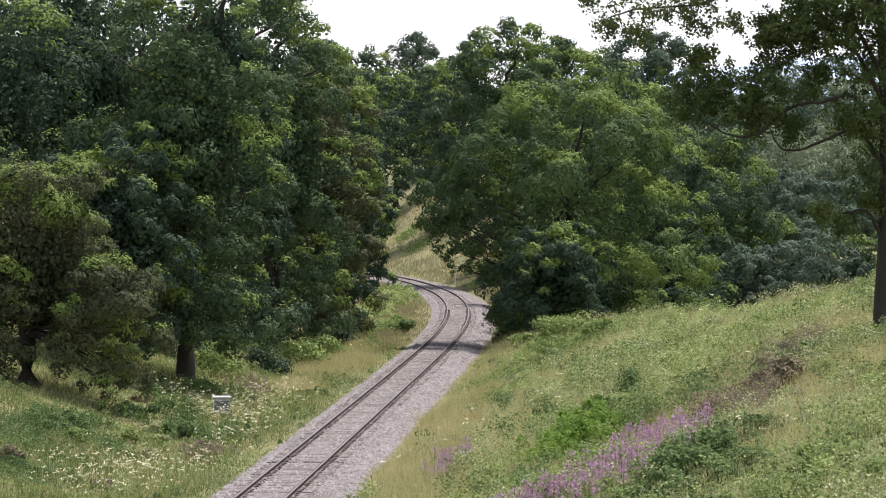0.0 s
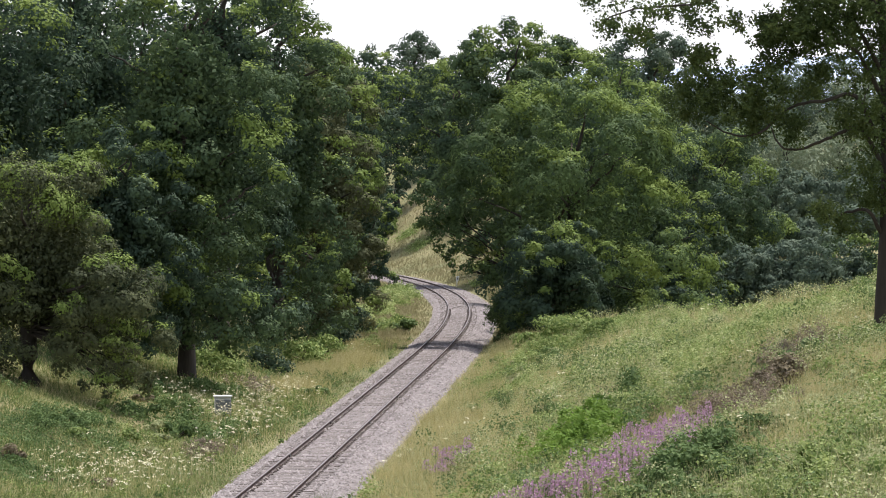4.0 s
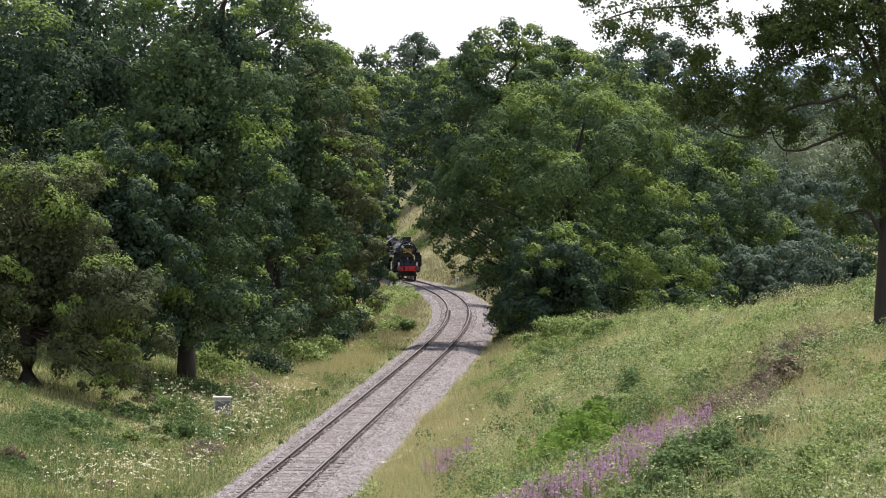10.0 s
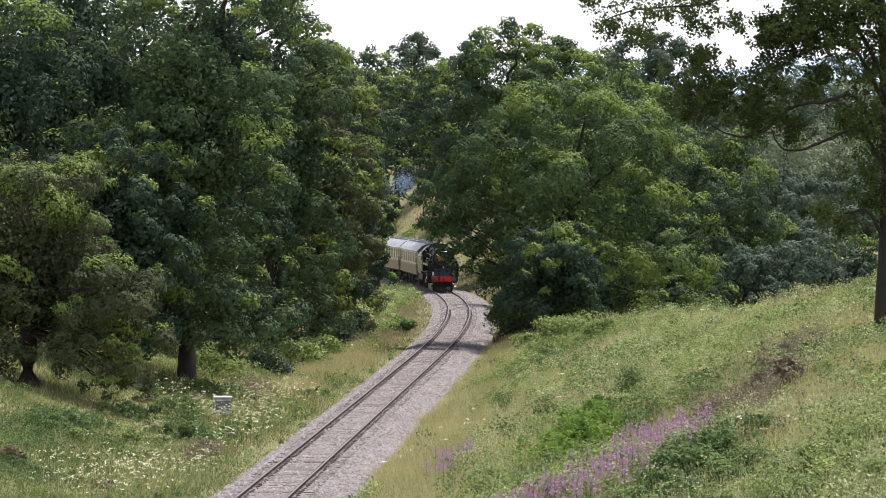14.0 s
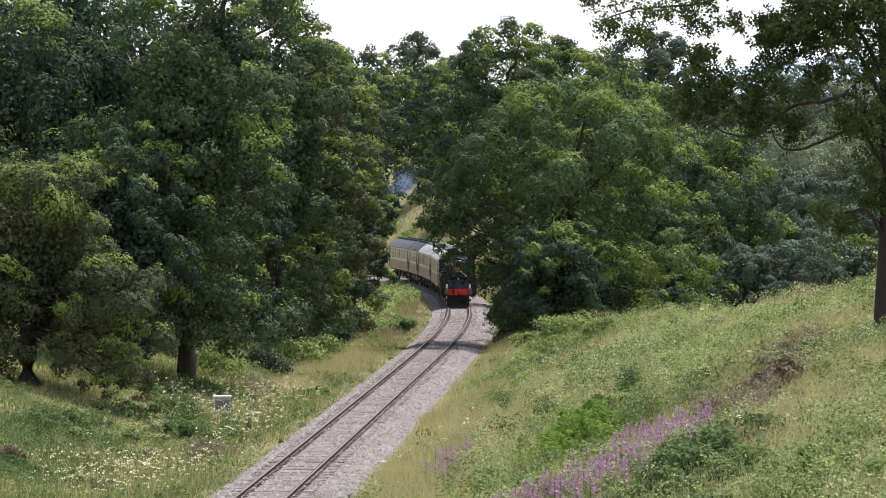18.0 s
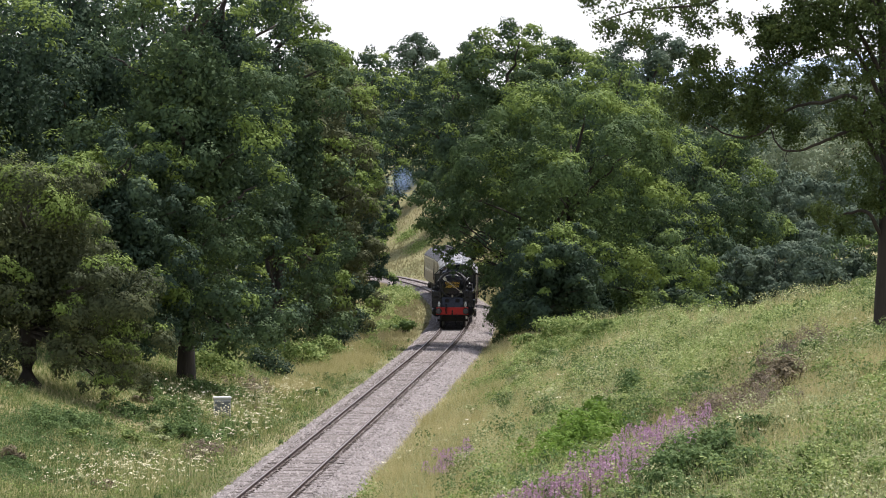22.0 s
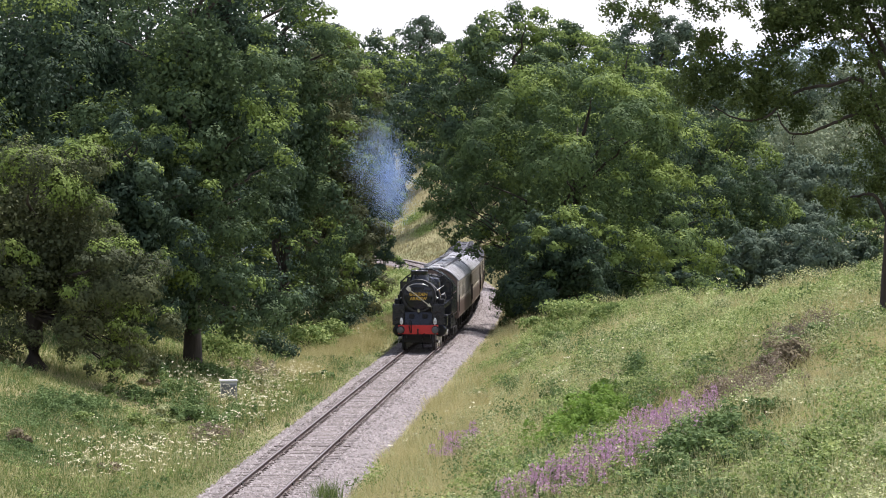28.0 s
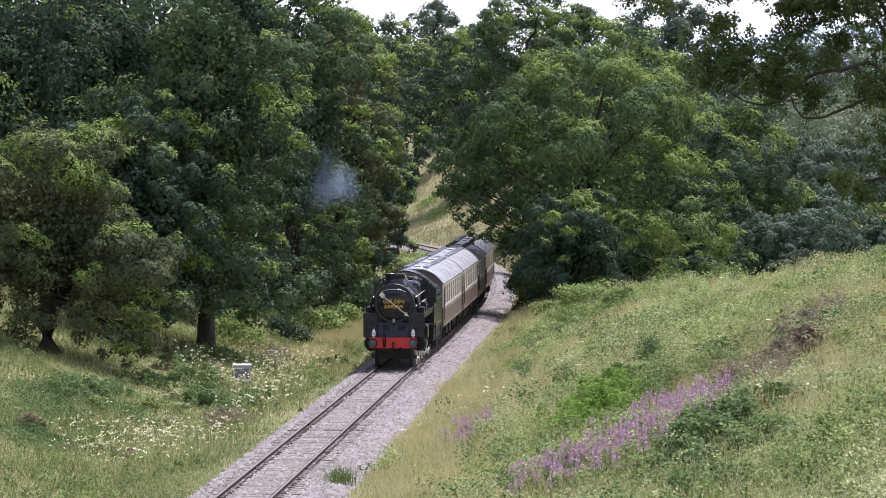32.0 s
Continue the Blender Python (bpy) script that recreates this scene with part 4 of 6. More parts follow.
def herbs(name, zones, mat, leaf, hgt, label, seed, per=260):
    """Low leafy growth in uneven patches of (x, y, radius)."""
    rng = np.random.default_rng(seed)
    P = []
    for x, y, r in zones:
        n = int(per * (r + 0.3) ** 2 * 3.2)
        q = rng.normal(size=(n, 2)) * np.array([0.55, 1.3]) * r
        px, py = x + q[:, 0], y + q[:, 1]
        lump = 0.35 + 0.65 * (0.5 + 0.5 * np.sin(px * 3.1 + 2 * np.sin(py * 1.3)) * np.sin(py * 2.1 + px))
        P.append(np.stack([px, py, hgt * lump * rng.uniform(0.25, 1.1, n)], 1))
    P = np.vstack(P)
    P[:, 2] += ground_z(P[:, 0], P[:, 1])
    d, s = offset(P[:, 0], P[:, 1])
    P = P[(d > 2.7) | (d < -2.0)]
    n = len(P)
    nrm = unit(np.array([0, -0.25, 0.7]) + rng.normal(size=(n, 3)) * 0.6)
    v, f = leaf_quads(P, nrm, leaf, leaf * 0.55, rng)
    return tagged(array_part(name, v, f, mat), label, "plants", kind="stuff")


Z_BRAMBLE = [(6.1, 196.5, 1.68), (7.3, 186.0, 1.59), (4.3, 192.0, 1.10), (7.9, 139.5, 1.40), (8.8, 138.0, 1.18), (2.1, 173.2, 1.11), (4.3, 113.0, 0.97), (5.0, 117.8, 0.67), (3.6, 107.8, 0.62), (11.2, 138.0, 1.18), (13.0, 141.0, 1.21), (14.6, 142.5, 1.22), (6.8, 141.5, 1.21), (3.1, 125.0, 0.89), (2.6, 157.8, 0.90)]
Z_DOCK = [(5.8, 95.5, 0.95), (6.5, 98.2, 0.70), (4.8, 84.8, 0.73), (2.1, 102.5, 0.73), (4.8, 96.5, 0.41)]
Z_PALE = [(7.8, 81.5, 1.40), (6.2, 77.2, 1.21), (8.2, 75.5, 1.08), (5.2, 78.5, 0.90), (8.2, 145.0, 1.04), (7.0, 68.5, 1.17), (8.5, 93.5, 0.80)]
Z_BROWN = [(9.4, 109.8, 0.71), (8.7, 109.2, 0.62), (7.8, 105.8, 0.60), (10.4, 114.2, 0.65), (7.1, 104.0, 0.45), (5.7, 131.0, 0.56)]
Z_PINK = [(2.3, 87.0, 0.61), (2.8, 88.2, 0.68), (3.4, 88.8, 0.69), (3.8, 89.8, 0.69), (4.3, 92.8, 0.71), (4.7, 94.0, 0.72), (5.3, 98.0, 0.68), (5.8, 99.5, 0.56), (0.3, 114.8, 0.36)]
Z_HOG = [(11.2, 115.5, 0.82), (12.3, 120.0, 1.03), (11.1, 166.5, 0.95), (9.1, 116.2, 1.00), (8.1, 89.5, 0.77), (0.3, 129.5, 1.48), (6.5, 144.5, 1.24), (4.2, 137.0, 1.57)]
Z_MEADOW = [(-10.1, 148.5, 0.74), (-9.8, 151.5, 0.65), (-12.8, 141.8, 0.81), (-11.7, 150.2, 0.86), (-9.4, 171.2, 0.98), (-10.5, 170.0, 0.97), (-11.0, 156.5, 0.67)]
Z_LEFTPALE = [(-13.6, 131.2, 1.50), (-14.6, 133.8, 1.15), (-12.9, 136.5, 1.17), (-12.6, 121.5, 1.22), (-11.3, 135.5, 0.97), (-13.5, 122.0, 1.05)]
Z_STRAW = [(-5.4, 204.8, 1.17), (-6.3, 197.2, 1.13), (-4.7, 211.8, 0.91), (-4.6, 225.5, 0.81), (-6.9, 182.5, 1.04), (-0.8, 154.0, 0.88), (0.3, 145.0, 1.24), (1.4, 131.0, 1.12), (1.1, 112.8, 0.97), (-1.5, 125.0, 0.71), (10.3, 103.2, 1.18), (11.3, 107.5, 0.92), (4.3, 152.8, 1.31)]
Z_UMBEL = [(-8.1, 165.0, 1.18), (-7.3, 169.2, 1.09), (-8.0, 152.2, 0.87), (-9.5, 157.0, 0.79), (-7.5, 152.5, 0.87), (-9.8, 129.0, 0.92), (-8.3, 128.5, 0.83), (-6.8, 142.0, 0.81), (-6.4, 176.2, 0.63), (-8.0, 141.8, 0.61), (-4.4, 211.8, 0.45), (-11.0, 121.5, 0.69), (-5.8, 154.8, 0.55)]
Z_BEND = [(-4.0, 335.8, 1.44), (-2.7, 352.8, 1.26), (-4.1, 251.5, 0.90), (-3.1, 259.2, 0.93), (-4.3, 225.5, 0.64), (-4.0, 299.5, 1.28), (-5.0, 281.2, 1.21), (-2.9, 320.0, 0.91), (-5.2, 252.2, 0.90), (3.5, 372.5, 1.06), (3.0, 343.0, 0.73), (-4.0, 439.5, 1.26), (-2.7, 423.0, 1.21)]


def weeds(name, n, region, mat, leaf, hgt, label, seed, q=0.0, low=0.45):
    """Small leaves of mixed weeds standing through the grass, thicker in some places than others."""
    rng = np.random.default_rng(seed)
    x, y, k = region(rng, n)
    keep = rng.random(len(x)) < np.clip((patchy(x * 1.7, y * 0.9, q) - low) * 3.0, 0.04, 1)
    x, y, k = x[keep], y[keep], k[keep]
    lump = 0.4 + 0.6 * (0.5 + 0.5 * np.sin(x * 4.1 + 2 * np.sin(y * 1.7)) * np.sin(y * 2.3 + x))
    P = np.stack([x, y, ground_z(x, y) + hgt * k * lump * rng.uniform(0.3, 1.15, len(x))], 1)
    nrm = unit(np.array([0, -0.25, 0.7]) + rng.normal(size=(len(x), 3)) * 0.65)
    v, f = leaf_quads(P, nrm, leaf, leaf * 0.55, rng)
    return tagged(array_part(name, v, f, mat), label, "plants", kind="stuff")


weeds("green_weeds", 120000, high_bank, BRAMBLE, 0.07, 0.85, "mixed green weeds through the bank grass", 51, 0.5, 0.42)
weeds("pale_weeds", 90000, right_bank, PALEHERB, 0.055, 0.75, "pale grey-green weeds through the bank grass", 52, 3.3, 0.40)
weeds("dry_weeds", 90000, right_bank, SEEDHEAD, 0.05, 0.75, "dry brown seed heads through the bank grass", 53, 5.0, 0.55)
weeds("meadow_weeds", 130000, left_bank, MEADOW_GRASS, 0.07, 0.5, "mixed weeds through the meadow grass", 54, 1.0, 0.42)
weeds("meadow_seed_heads", 50000, left_bank, SEEDHEAD, 0.06, 0.6, "brown seed heads through the meadow grass", 55, 2.0, 0.6)

def mounds(name, n, region, mat, leaf, size, hgt, label, seed, q=0.0, low=0.4, per=44):
    """Heaped weeds: small domes of leaves that catch the light on top and shade each other below."""
    rng = np.random.default_rng(seed)
    x, y, k = region(rng, n)
    keep = rng.random(len(x)) < np.clip((patchy(x * 0.9, y * 0.6, q) - low) * 3.0, 0.06, 1)
    x, y, k = x[keep], y[keep], k[keep]
    r = size * rng.uniform(0.6, 1.35, len(x)) * (0.5 + 0.6 * k)
    c = np.stack([x, y, ground_z(x, y) + hgt * k * rng.uniform(0.35, 1.0, len(x))], 1)
    v, f = clump_leaves(c, r, per, leaf, rng, up=0.5, rough=0.8, flat=0.95)
    return tagged(array_part(name, v, f, mat), label, "plants", kind="stuff")


mounds("nettle_mounds", 2600, high_bank, BRAMBLE, 0.09, 0.5, 0.75, "heaped green nettles and brambles over the bank", 81, 0.7, 0.40, 90)
mounds("mugwort_mounds", 2100, high_bank, PALEHERB, 0.075, 0.46, 0.85, "heaped pale grey-green mugwort over the bank", 82, 2.9, 0.36, 85)
mounds("dock_mounds", 2200, high_bank, DOCK, 0.10, 0.44, 0.8, "dark docks standing in the bank grass", 83, 4.4, 0.46, 70)
mounds("meadow_mounds", 1800, left_bank, DOCK, 0.09, 0.26, 0.35, "low green herbs in the meadow", 84, 1.4, 0.45)
mounds("meadow_nettles", 1200, left_bank, BRAMBLE, 0.085, 0.28, 0.4, "bright green nettles in the meadow", 85, 3.4, 0.45)

def crest_strip(rng, n):
    x, y, k = right_bank(rng, n)
    d, s = offset(x, y)
    ok = np.abs(d - np.interp(s + _y0, CREST_Y, CREST_D) + 0.9) < 1.5
    return x[ok], y[ok], np.full(ok.sum(), 1.0)


mounds("crest_nettles", 2600, crest_strip, BRAMBLE, 0.095, 0.26, 0.32, "tall green nettles along the crest of the cutting", 86, 1.9, 0.4, 80)
mounds("crest_mugwort", 2600, crest_strip, PALEHERB, 0.08, 0.24, 0.36, "tall pale mugwort along the crest of the cutting", 87, 4.9, 0.4, 80)


def crest_blades(rng, n):
    x, y, k = crest_strip(rng, n)
    return x, y, 0.6 + 0.5 * patchy(x * 2, y, 1.1)


blades("crest_hay", 160000, crest_blades, 0.62, 0.013, HAY, 17, "tall pale seeding grass along the crest of the cutting", 0.22)
blades("crest_grass", 90000, crest_blades, 0.45, 0.018, GRASS, 18, "tall green grass along the crest of the cutting", 0.3)


def thicket(name, zones, mat, leaf, size, hgt, label, seed, density, per=60, width=0.6):
    """Uneven stands of tall weeds in slanting patches of (x, y, half width, half depth)."""
    rng = np.random.default_rng(seed)
    C, R = [], []
    for x, y, rx, ry in zones:
        n = int(density * rx * ry)
        q = rng.normal(size=(n, 2)) * 0.55
        px, py = x + q[:, 0] * rx + q[:, 1] * ry * 0.03, y + q[:, 1] * ry
        d, s = offset(px, py)
        ok = (d > 3.1) | (d < -2.6)
        px, py, far = px[ok], py[ok], np.hypot(q[ok, 0], q[ok, 1])
        tall = hgt * np.clip(1.1 - 0.35 * far, 0.35, 1) * (0.45 + 0.55 * patchy(px * 3.1, py * 1.3, seed)) * rng.uniform(0.5, 1.15, len(px))
        r = size * rng.uniform(0.55, 1.3, len(px))
        g = ground_z(px, py)
        for k in (0.4, 0.95):  # a skirt of leaves below, the lit head above
            C.append(np.stack([px + rng.normal(size=len(px)) * 0.06, py, g + tall * k], 1))
            R.append(r * (1.1 - 0.35 * k))
    v, f = clump_leaves(np.vstack(C), np.concatenate(R), per, leaf, rng, up=0.55, rough=0.75, flat=1.25, width=width)
    return tagged(array_part(name, v, f, mat), label, "plants", kind="stuff")


thicket("fresh_nettles", [(8.8, 132.8, 2.6, 12), (7.7, 155, 1.6, 12), (11.0, 141.5, 1.8, 10), (13.0, 136.5, 1.7, 9), (5.2, 136.2, 1.3, 10), (3.3, 156.8, 0.9, 9), (9.6, 160, 1.6, 9)],
        NETTLE, 0.085, 0.33, 0.8, "fresh light green nettles standing tall on the bank", 21, 3.4, 66)
thicket("bramble_heaps", [(6.2, 191.2, 1.5, 8), (4.7, 186.5, 1.2, 8), (7.9, 183.8, 1.3, 8), (3.2, 177.5, 1.0, 9), (9.4, 174, 1.3, 8)],
        BRAMBLE, 0.11, 0.36, 0.8, "tall green bramble heaps towards the crest", 22, 4.0, 80)
thicket("crest_heaps", [(5.0, 203, 0.8, 3.5), (6.7, 196, 0.9, 3), (8.3, 188, 0.8, 3), (10.6, 176, 0.9, 3), (12.3, 166, 0.8, 2.5), (13.6, 158, 0.9, 2.5), (15.6, 151, 0.9, 2.5), (16.8, 147, 0.9, 2)],
        BRAMBLE, 0.11, 0.30, 0.7, "bushy green heaps breaking the line of the crest", 35, 5.0, 80)
# dark leaf clumps put the shade between weed heaps into colour
thicket("dark_hollows", [(7.2, 150, 0.8, 4), (5.6, 160, 0.7, 4), (9.9, 150, 0.7, 3), (4.6, 172, 0.7, 4), (7.6, 118, 0.6, 3), (10.2, 131, 0.7, 3), (3.6, 131, 0.6, 3.5), (2.4, 148, 0.6, 4)],
        DOCK, 0.10, 0.3, 0.85, "dark green growth standing for shaded gaps between the pale weeds", 36, 6.0, 54)
thicket("lime_shrubs", [(4.3, 112.2, 0.75, 5), (2.8, 106.2, 0.7, 4), (3.3, 108.2, 0.6, 4)], LIME, 0.15, 0.28, 1.2, "bright green broad-leaved shrubs on the bank", 23, 10, 46, 0.42)
thicket("dark_docks", [(5.3, 91.2, 1.0, 5.5), (6.0, 89.5, 0.8, 5), (6.0, 128.5, 0.5, 5), (4.4, 83.5, 0.8, 3.9)], DOCK, 0.12, 0.28, 0.9, "dark green docks and nettles below the willowherb", 24, 11, 46)
thicket("sorrel_band", [(10.1, 114.8, 0.9, 6), (8.3, 104.2, 0.8, 4.5), (11.2, 120, 0.7, 3.6), (7.2, 103.8, 0.8, 3.8)], SORREL, 0.065, 0.24, 1.05, "brown seeding sorrel and dead stems on the bank", 25, 15, 50, 0.5)
thicket("pale_burdock", [(7.2, 76, 1.3, 7.4), (6.1, 76.2, 0.9, 3), (8.6, 83, 0.9, 4)], BRAMBLE, 0.10, 0.24, 0.6, "green broad-leaved herbs low on the bank", 26, 11, 46, 0.75)
thicket("straw_weeds", [(1.5, 136.8, 1.0, 12), (9.5, 92.5, 0.9, 7), (3.7, 146, 1.2, 12), (1.2, 109, 0.8, 9)], PALEHERB, 0.06, 0.22, 0.75, "straw-coloured weeds through the dry grass", 27, 6, 36, 0.4)
thicket("bend_nettles", [(-3.9, 316, 1.2, 13), (-4.9, 282, 1.4, 13), (-4.7, 250, 1.1, 10)], NETTLE, 0.14, 0.4, 0.8, "lush green nettles inside the bend", 30, 2.2, 60)
thicket("meadow_docks", [(-8.5, 147.8, 1.2, 5), (-10.1, 155, 1.0, 4), (-13.5, 137.8, 1.2, 5), (-11.6, 164.2, 0.8, 4)], DOCK, 0.10, 0.24, 0.55, "dark docks in the meadow hollow", 28, 8, 46)
thicket("dead_brambles", [(-8.6, 180, 1.2, 2.4), (-8.4, 138.8, 0.7, 3.5)], SORREL, 0.07, 0.20, 0.6, "brown dead bramble heap in the meadow", 29, 12, 46)
herbs("bramble_patches", Z_BRAMBLE, BRAMBLE, 0.10, 0.75, "fresh green bramble and nettle growth on the bank", 31, 420)
herbs("dock_patches", Z_DOCK, DOCK, 0.16, 0.6, "dark broad-leaved docks on the bank", 32, 200)
herbs("pale_herbs", Z_PALE, PALEHERB, 0.075, 0.4, "low pale green herbs over the lower bank", 33, 420)
herbs("sorrel_patches", Z_BROWN, SEEDHEAD, 0.09, 0.7, "brown seeding sorrel on the bank", 34, 300)


def straw(name, zones, per, hgt, seed, label):
    """Patches of tall bleached grass."""
    zs = np.array(zones)

    def region(rng, n):
        i = rng.integers(0, len(zs), n)
        q = rng.normal(size=(n, 2)) * np.array([0.6, 1.8])
        x, y = zs[i, 0] + q[:, 0] * zs[i, 2], zs[i, 1] + q[:, 1] * zs[i, 2]
        d, s = offset(x, y)
        ok = (d > 2.8) | (d < -2.1)
        return x[ok], y[ok], np.ones(ok.sum())
    blades(name, per * len(zs), region, hgt, 0.014, HAY, seed, label, 0.35)


def ballast_tuft(rng, n):
    return -3.55 + rng.normal(size=n) * 0.22, 113.8 + rng.normal(size=n) * 0.55, np.ones(n)


blades("grass_tuft", 420, ballast_tuft, 0.62, 0.016, MEADOW_GRASS, 62, "tuft of tall thin grass at the edge of the ballast", 0.25)
straw("bleached_grass", Z_STRAW, 2600, 0.62, 61, "tall bleached seeding grass beside the line")
herbs("left_herbs", Z_LEFTPALE, DOCK, 0.08, 0.4, "low lush green herbs in the meadow", 37, 380)
herbs("meadow_herbs", Z_MEADOW, DOCK, 0.12, 0.5, "green nettles and herbs under the trees", 35, 220)
herbs("bend_herbs", Z_BEND, BRAMBLE, 0.16, 0.8, "green weeds inside the bend", 36, 240)


def umbels(name, zones, per, seed, label, size=0.05, hgt=0.7):
    """White flat-topped flowers on thin stems."""
    rng = np.random.default_rng(seed)
    P = []
    for x, y, r in zones:
        n = int(per * r * r)
        q = rng.normal(size=(n, 2)) * np.array([0.95, 2.6]) * r
        q += np.sin(q[:, ::-1] * 3.0) * 0.25
        P.append(np.stack([x + q[:, 0], y + q[:, 1]], 1))
    P = np.vstack(P)
    d, s = offset(P[:, 0], P[:, 1])
    P = P[(d > 2.9) | (d < -2.4)]
    z = ground_z(P[:, 0], P[:, 1])
    top = np.column_stack([P, z + hgt * rng.uniform(0.3, 1.3, len(P))])
    c = np.repeat(top, 4, axis=0) + rng.normal(size=(len(P) * 4, 3)) * np.array([0.04, 0.04, 0.015])
    v, f = leaf_quads(c, unit(np.array([0, -0.3, 1.0]) + rng.normal(size=(len(c), 3)) * 0.3), size, size * 0.9, rng)
    ob = tagged(array_part(name, v, f, PETAL), label, "flowers", kind="stuff")
    b = np.column_stack([P, z - 0.03])
    e = np.array([0.007, 0, 0])
    v = np.stack([b - e, b + e, top], 1).reshape(-1, 3)
    array_part("stems", v, np.arange(len(v)).reshape(-1, 3), GRASS, ob)


umbels("cow_parsley", Z_UMBEL + [(-10.2, 122.5, 1.3), (-10.4, 160.8, 0.8), (-7.6, 174.2, 0.9)], 80, 41, "white cow parsley flowers in the meadow beside the line", 0.052, 0.75)
umbels("hogweed", Z_HOG, 8, 42, "scattered white hogweed heads on the bank", 0.07, 0.8)


def willowherb(seed):
    """One stem of rosebay willowherb."""
    rng = np.random.default_rng(seed)
    ob = thing("willowherb", pose(0, 0, 0), "pink willowherb spike in full flower on the bank", "flower", "willowherb on the bank")
    h = rng.uniform(0.8, 1.15)
    lean = rng.normal() * 0.08
    bm = bmesh.new()
    tube(bm, [((0, 0, -0.05), 0.010), ((lean * 0.4, 0, h * 0.5), 0.008), ((lean, 0, h), 0.004)], 5)
    part("stem", bm, DOCK, ob)
    n = 60
    u = rng.uniform(0.05, 0.68, n)
    a = rng.uniform(0, 6.28, n)
    p = np.stack([lean * u + np.cos(a) * 0.07, np.sin(a) * 0.07, u * h], 1)
    v, f = leaf_quads(p, unit(np.stack([np.cos(a) * 0.4, np.sin(a) * 0.4, np.ones(n)], 1) + rng.normal(size=(n, 3)) * 0.2), 0.12, 0.025, rng)
    tagged(array_part("leaves", v, f, DOCK, ob), kind="stuff")
    n = 64
    u = rng.uniform(0.70, 1.0, n)
    a = rng.uniform(0, 6.28, n)
    w = 0.085 * (1.25 - u)[:, None] * 2.4 + 0.012
    p = np.column_stack([lean * u, 0 * u, u * h]) + np.stack([np.cos(a), np.sin(a), 0 * a], 1) * w
    v, f = leaf_quads(p, unit(rng.normal(size=(n, 3)) + np.array([0, -0.3, 0.4])), 0.05, 0.042, rng)
    tagged(array_part("flower_spike", v, f, PINK, ob, "pink petals up the spike"), kind="stuff")
    return ob


def willowherbs():
    rng = np.random.default_rng(77)
    models = [willowherb(k) for k in range(5)]
    spots = []
    for x, y, r in Z_PINK:
        for _ in range(int(14 + 46 * r)):
            q = rng.normal(size=2) * np.array([0.95, 3.0]) * r
            spots.append((x + q[0], y + q[1]))
    for i, (x, y) in enumerate(spots):
        m = pose(x, y, gz(x, y), 0, 0, rng.uniform(0, 360))
        if i < 5:
            models[i].matrix_basis = m
        else:
            o = copy_thing(models[i % 5], m)
            k = rng.uniform(0.6, 1.0)
            o.scale = (k, k, k)


willowherbs()

# ---- things on the ground ----
def relay_box():
    ob = thing("equipment_cabinet", pose(-9.02, 161.0, gz(-9.02, 161.0) - 0.05, 0, 0, 8), "grey steel lineside cabinet with a pale top among flowers", "cabinet")
    bm = bmesh.new()
    box(bm, -0.33, 0.33, -0.22, 0.22, 0, 0.86, 0.012)
    part("body", bm, CABINET, ob)
    bm = bmesh.new()
    box(bm, -0.31, 0.31, -0.24, -0.222, 0.06, 0.74, 0.006)
    d = part("door", bm, CABINET_DOOR, ob, "dark grey cabinet door")
    bm = bmesh.new()
    box(bm, 0.2, 0.24, -0.27, -0.241, 0.36, 0.48, 0.004)
    part("handle", bm, SOOT, d)
    bm = bmesh.new()
    box(bm, -0.37, 0.37, -0.27, 0.26, 0.862, 0.92, 0.012)
    part("lid", bm, WHITE, ob, "pale overhanging lid")


relay_box()


def marker_post():
    x, y = 1.16, 354.0
    ob = thing("marker_post", pose(x, y, gz(x, y) - 0.05, 0, 0, 42), "small white painted lineside marker post", "post")
    bm = bmesh.new()
    box(bm, -0.05, 0.05, -0.05, 0.05, 0, 0.62, 0.008)
    part("post", bm, POSTPAINT, ob)
    bm = bmesh.new()
    box(bm, -0.17, 0.17, -0.08, -0.045, 0.5, 0.92, 0.01)
    b = part("board", bm, POSTPAINT, ob)
    bm = bmesh.new()
    box(bm, -0.05, 0.05, -0.088, -0.082, 0.62, 0.8)
    part("figure_bar", bm, SOOT, b)


marker_post()


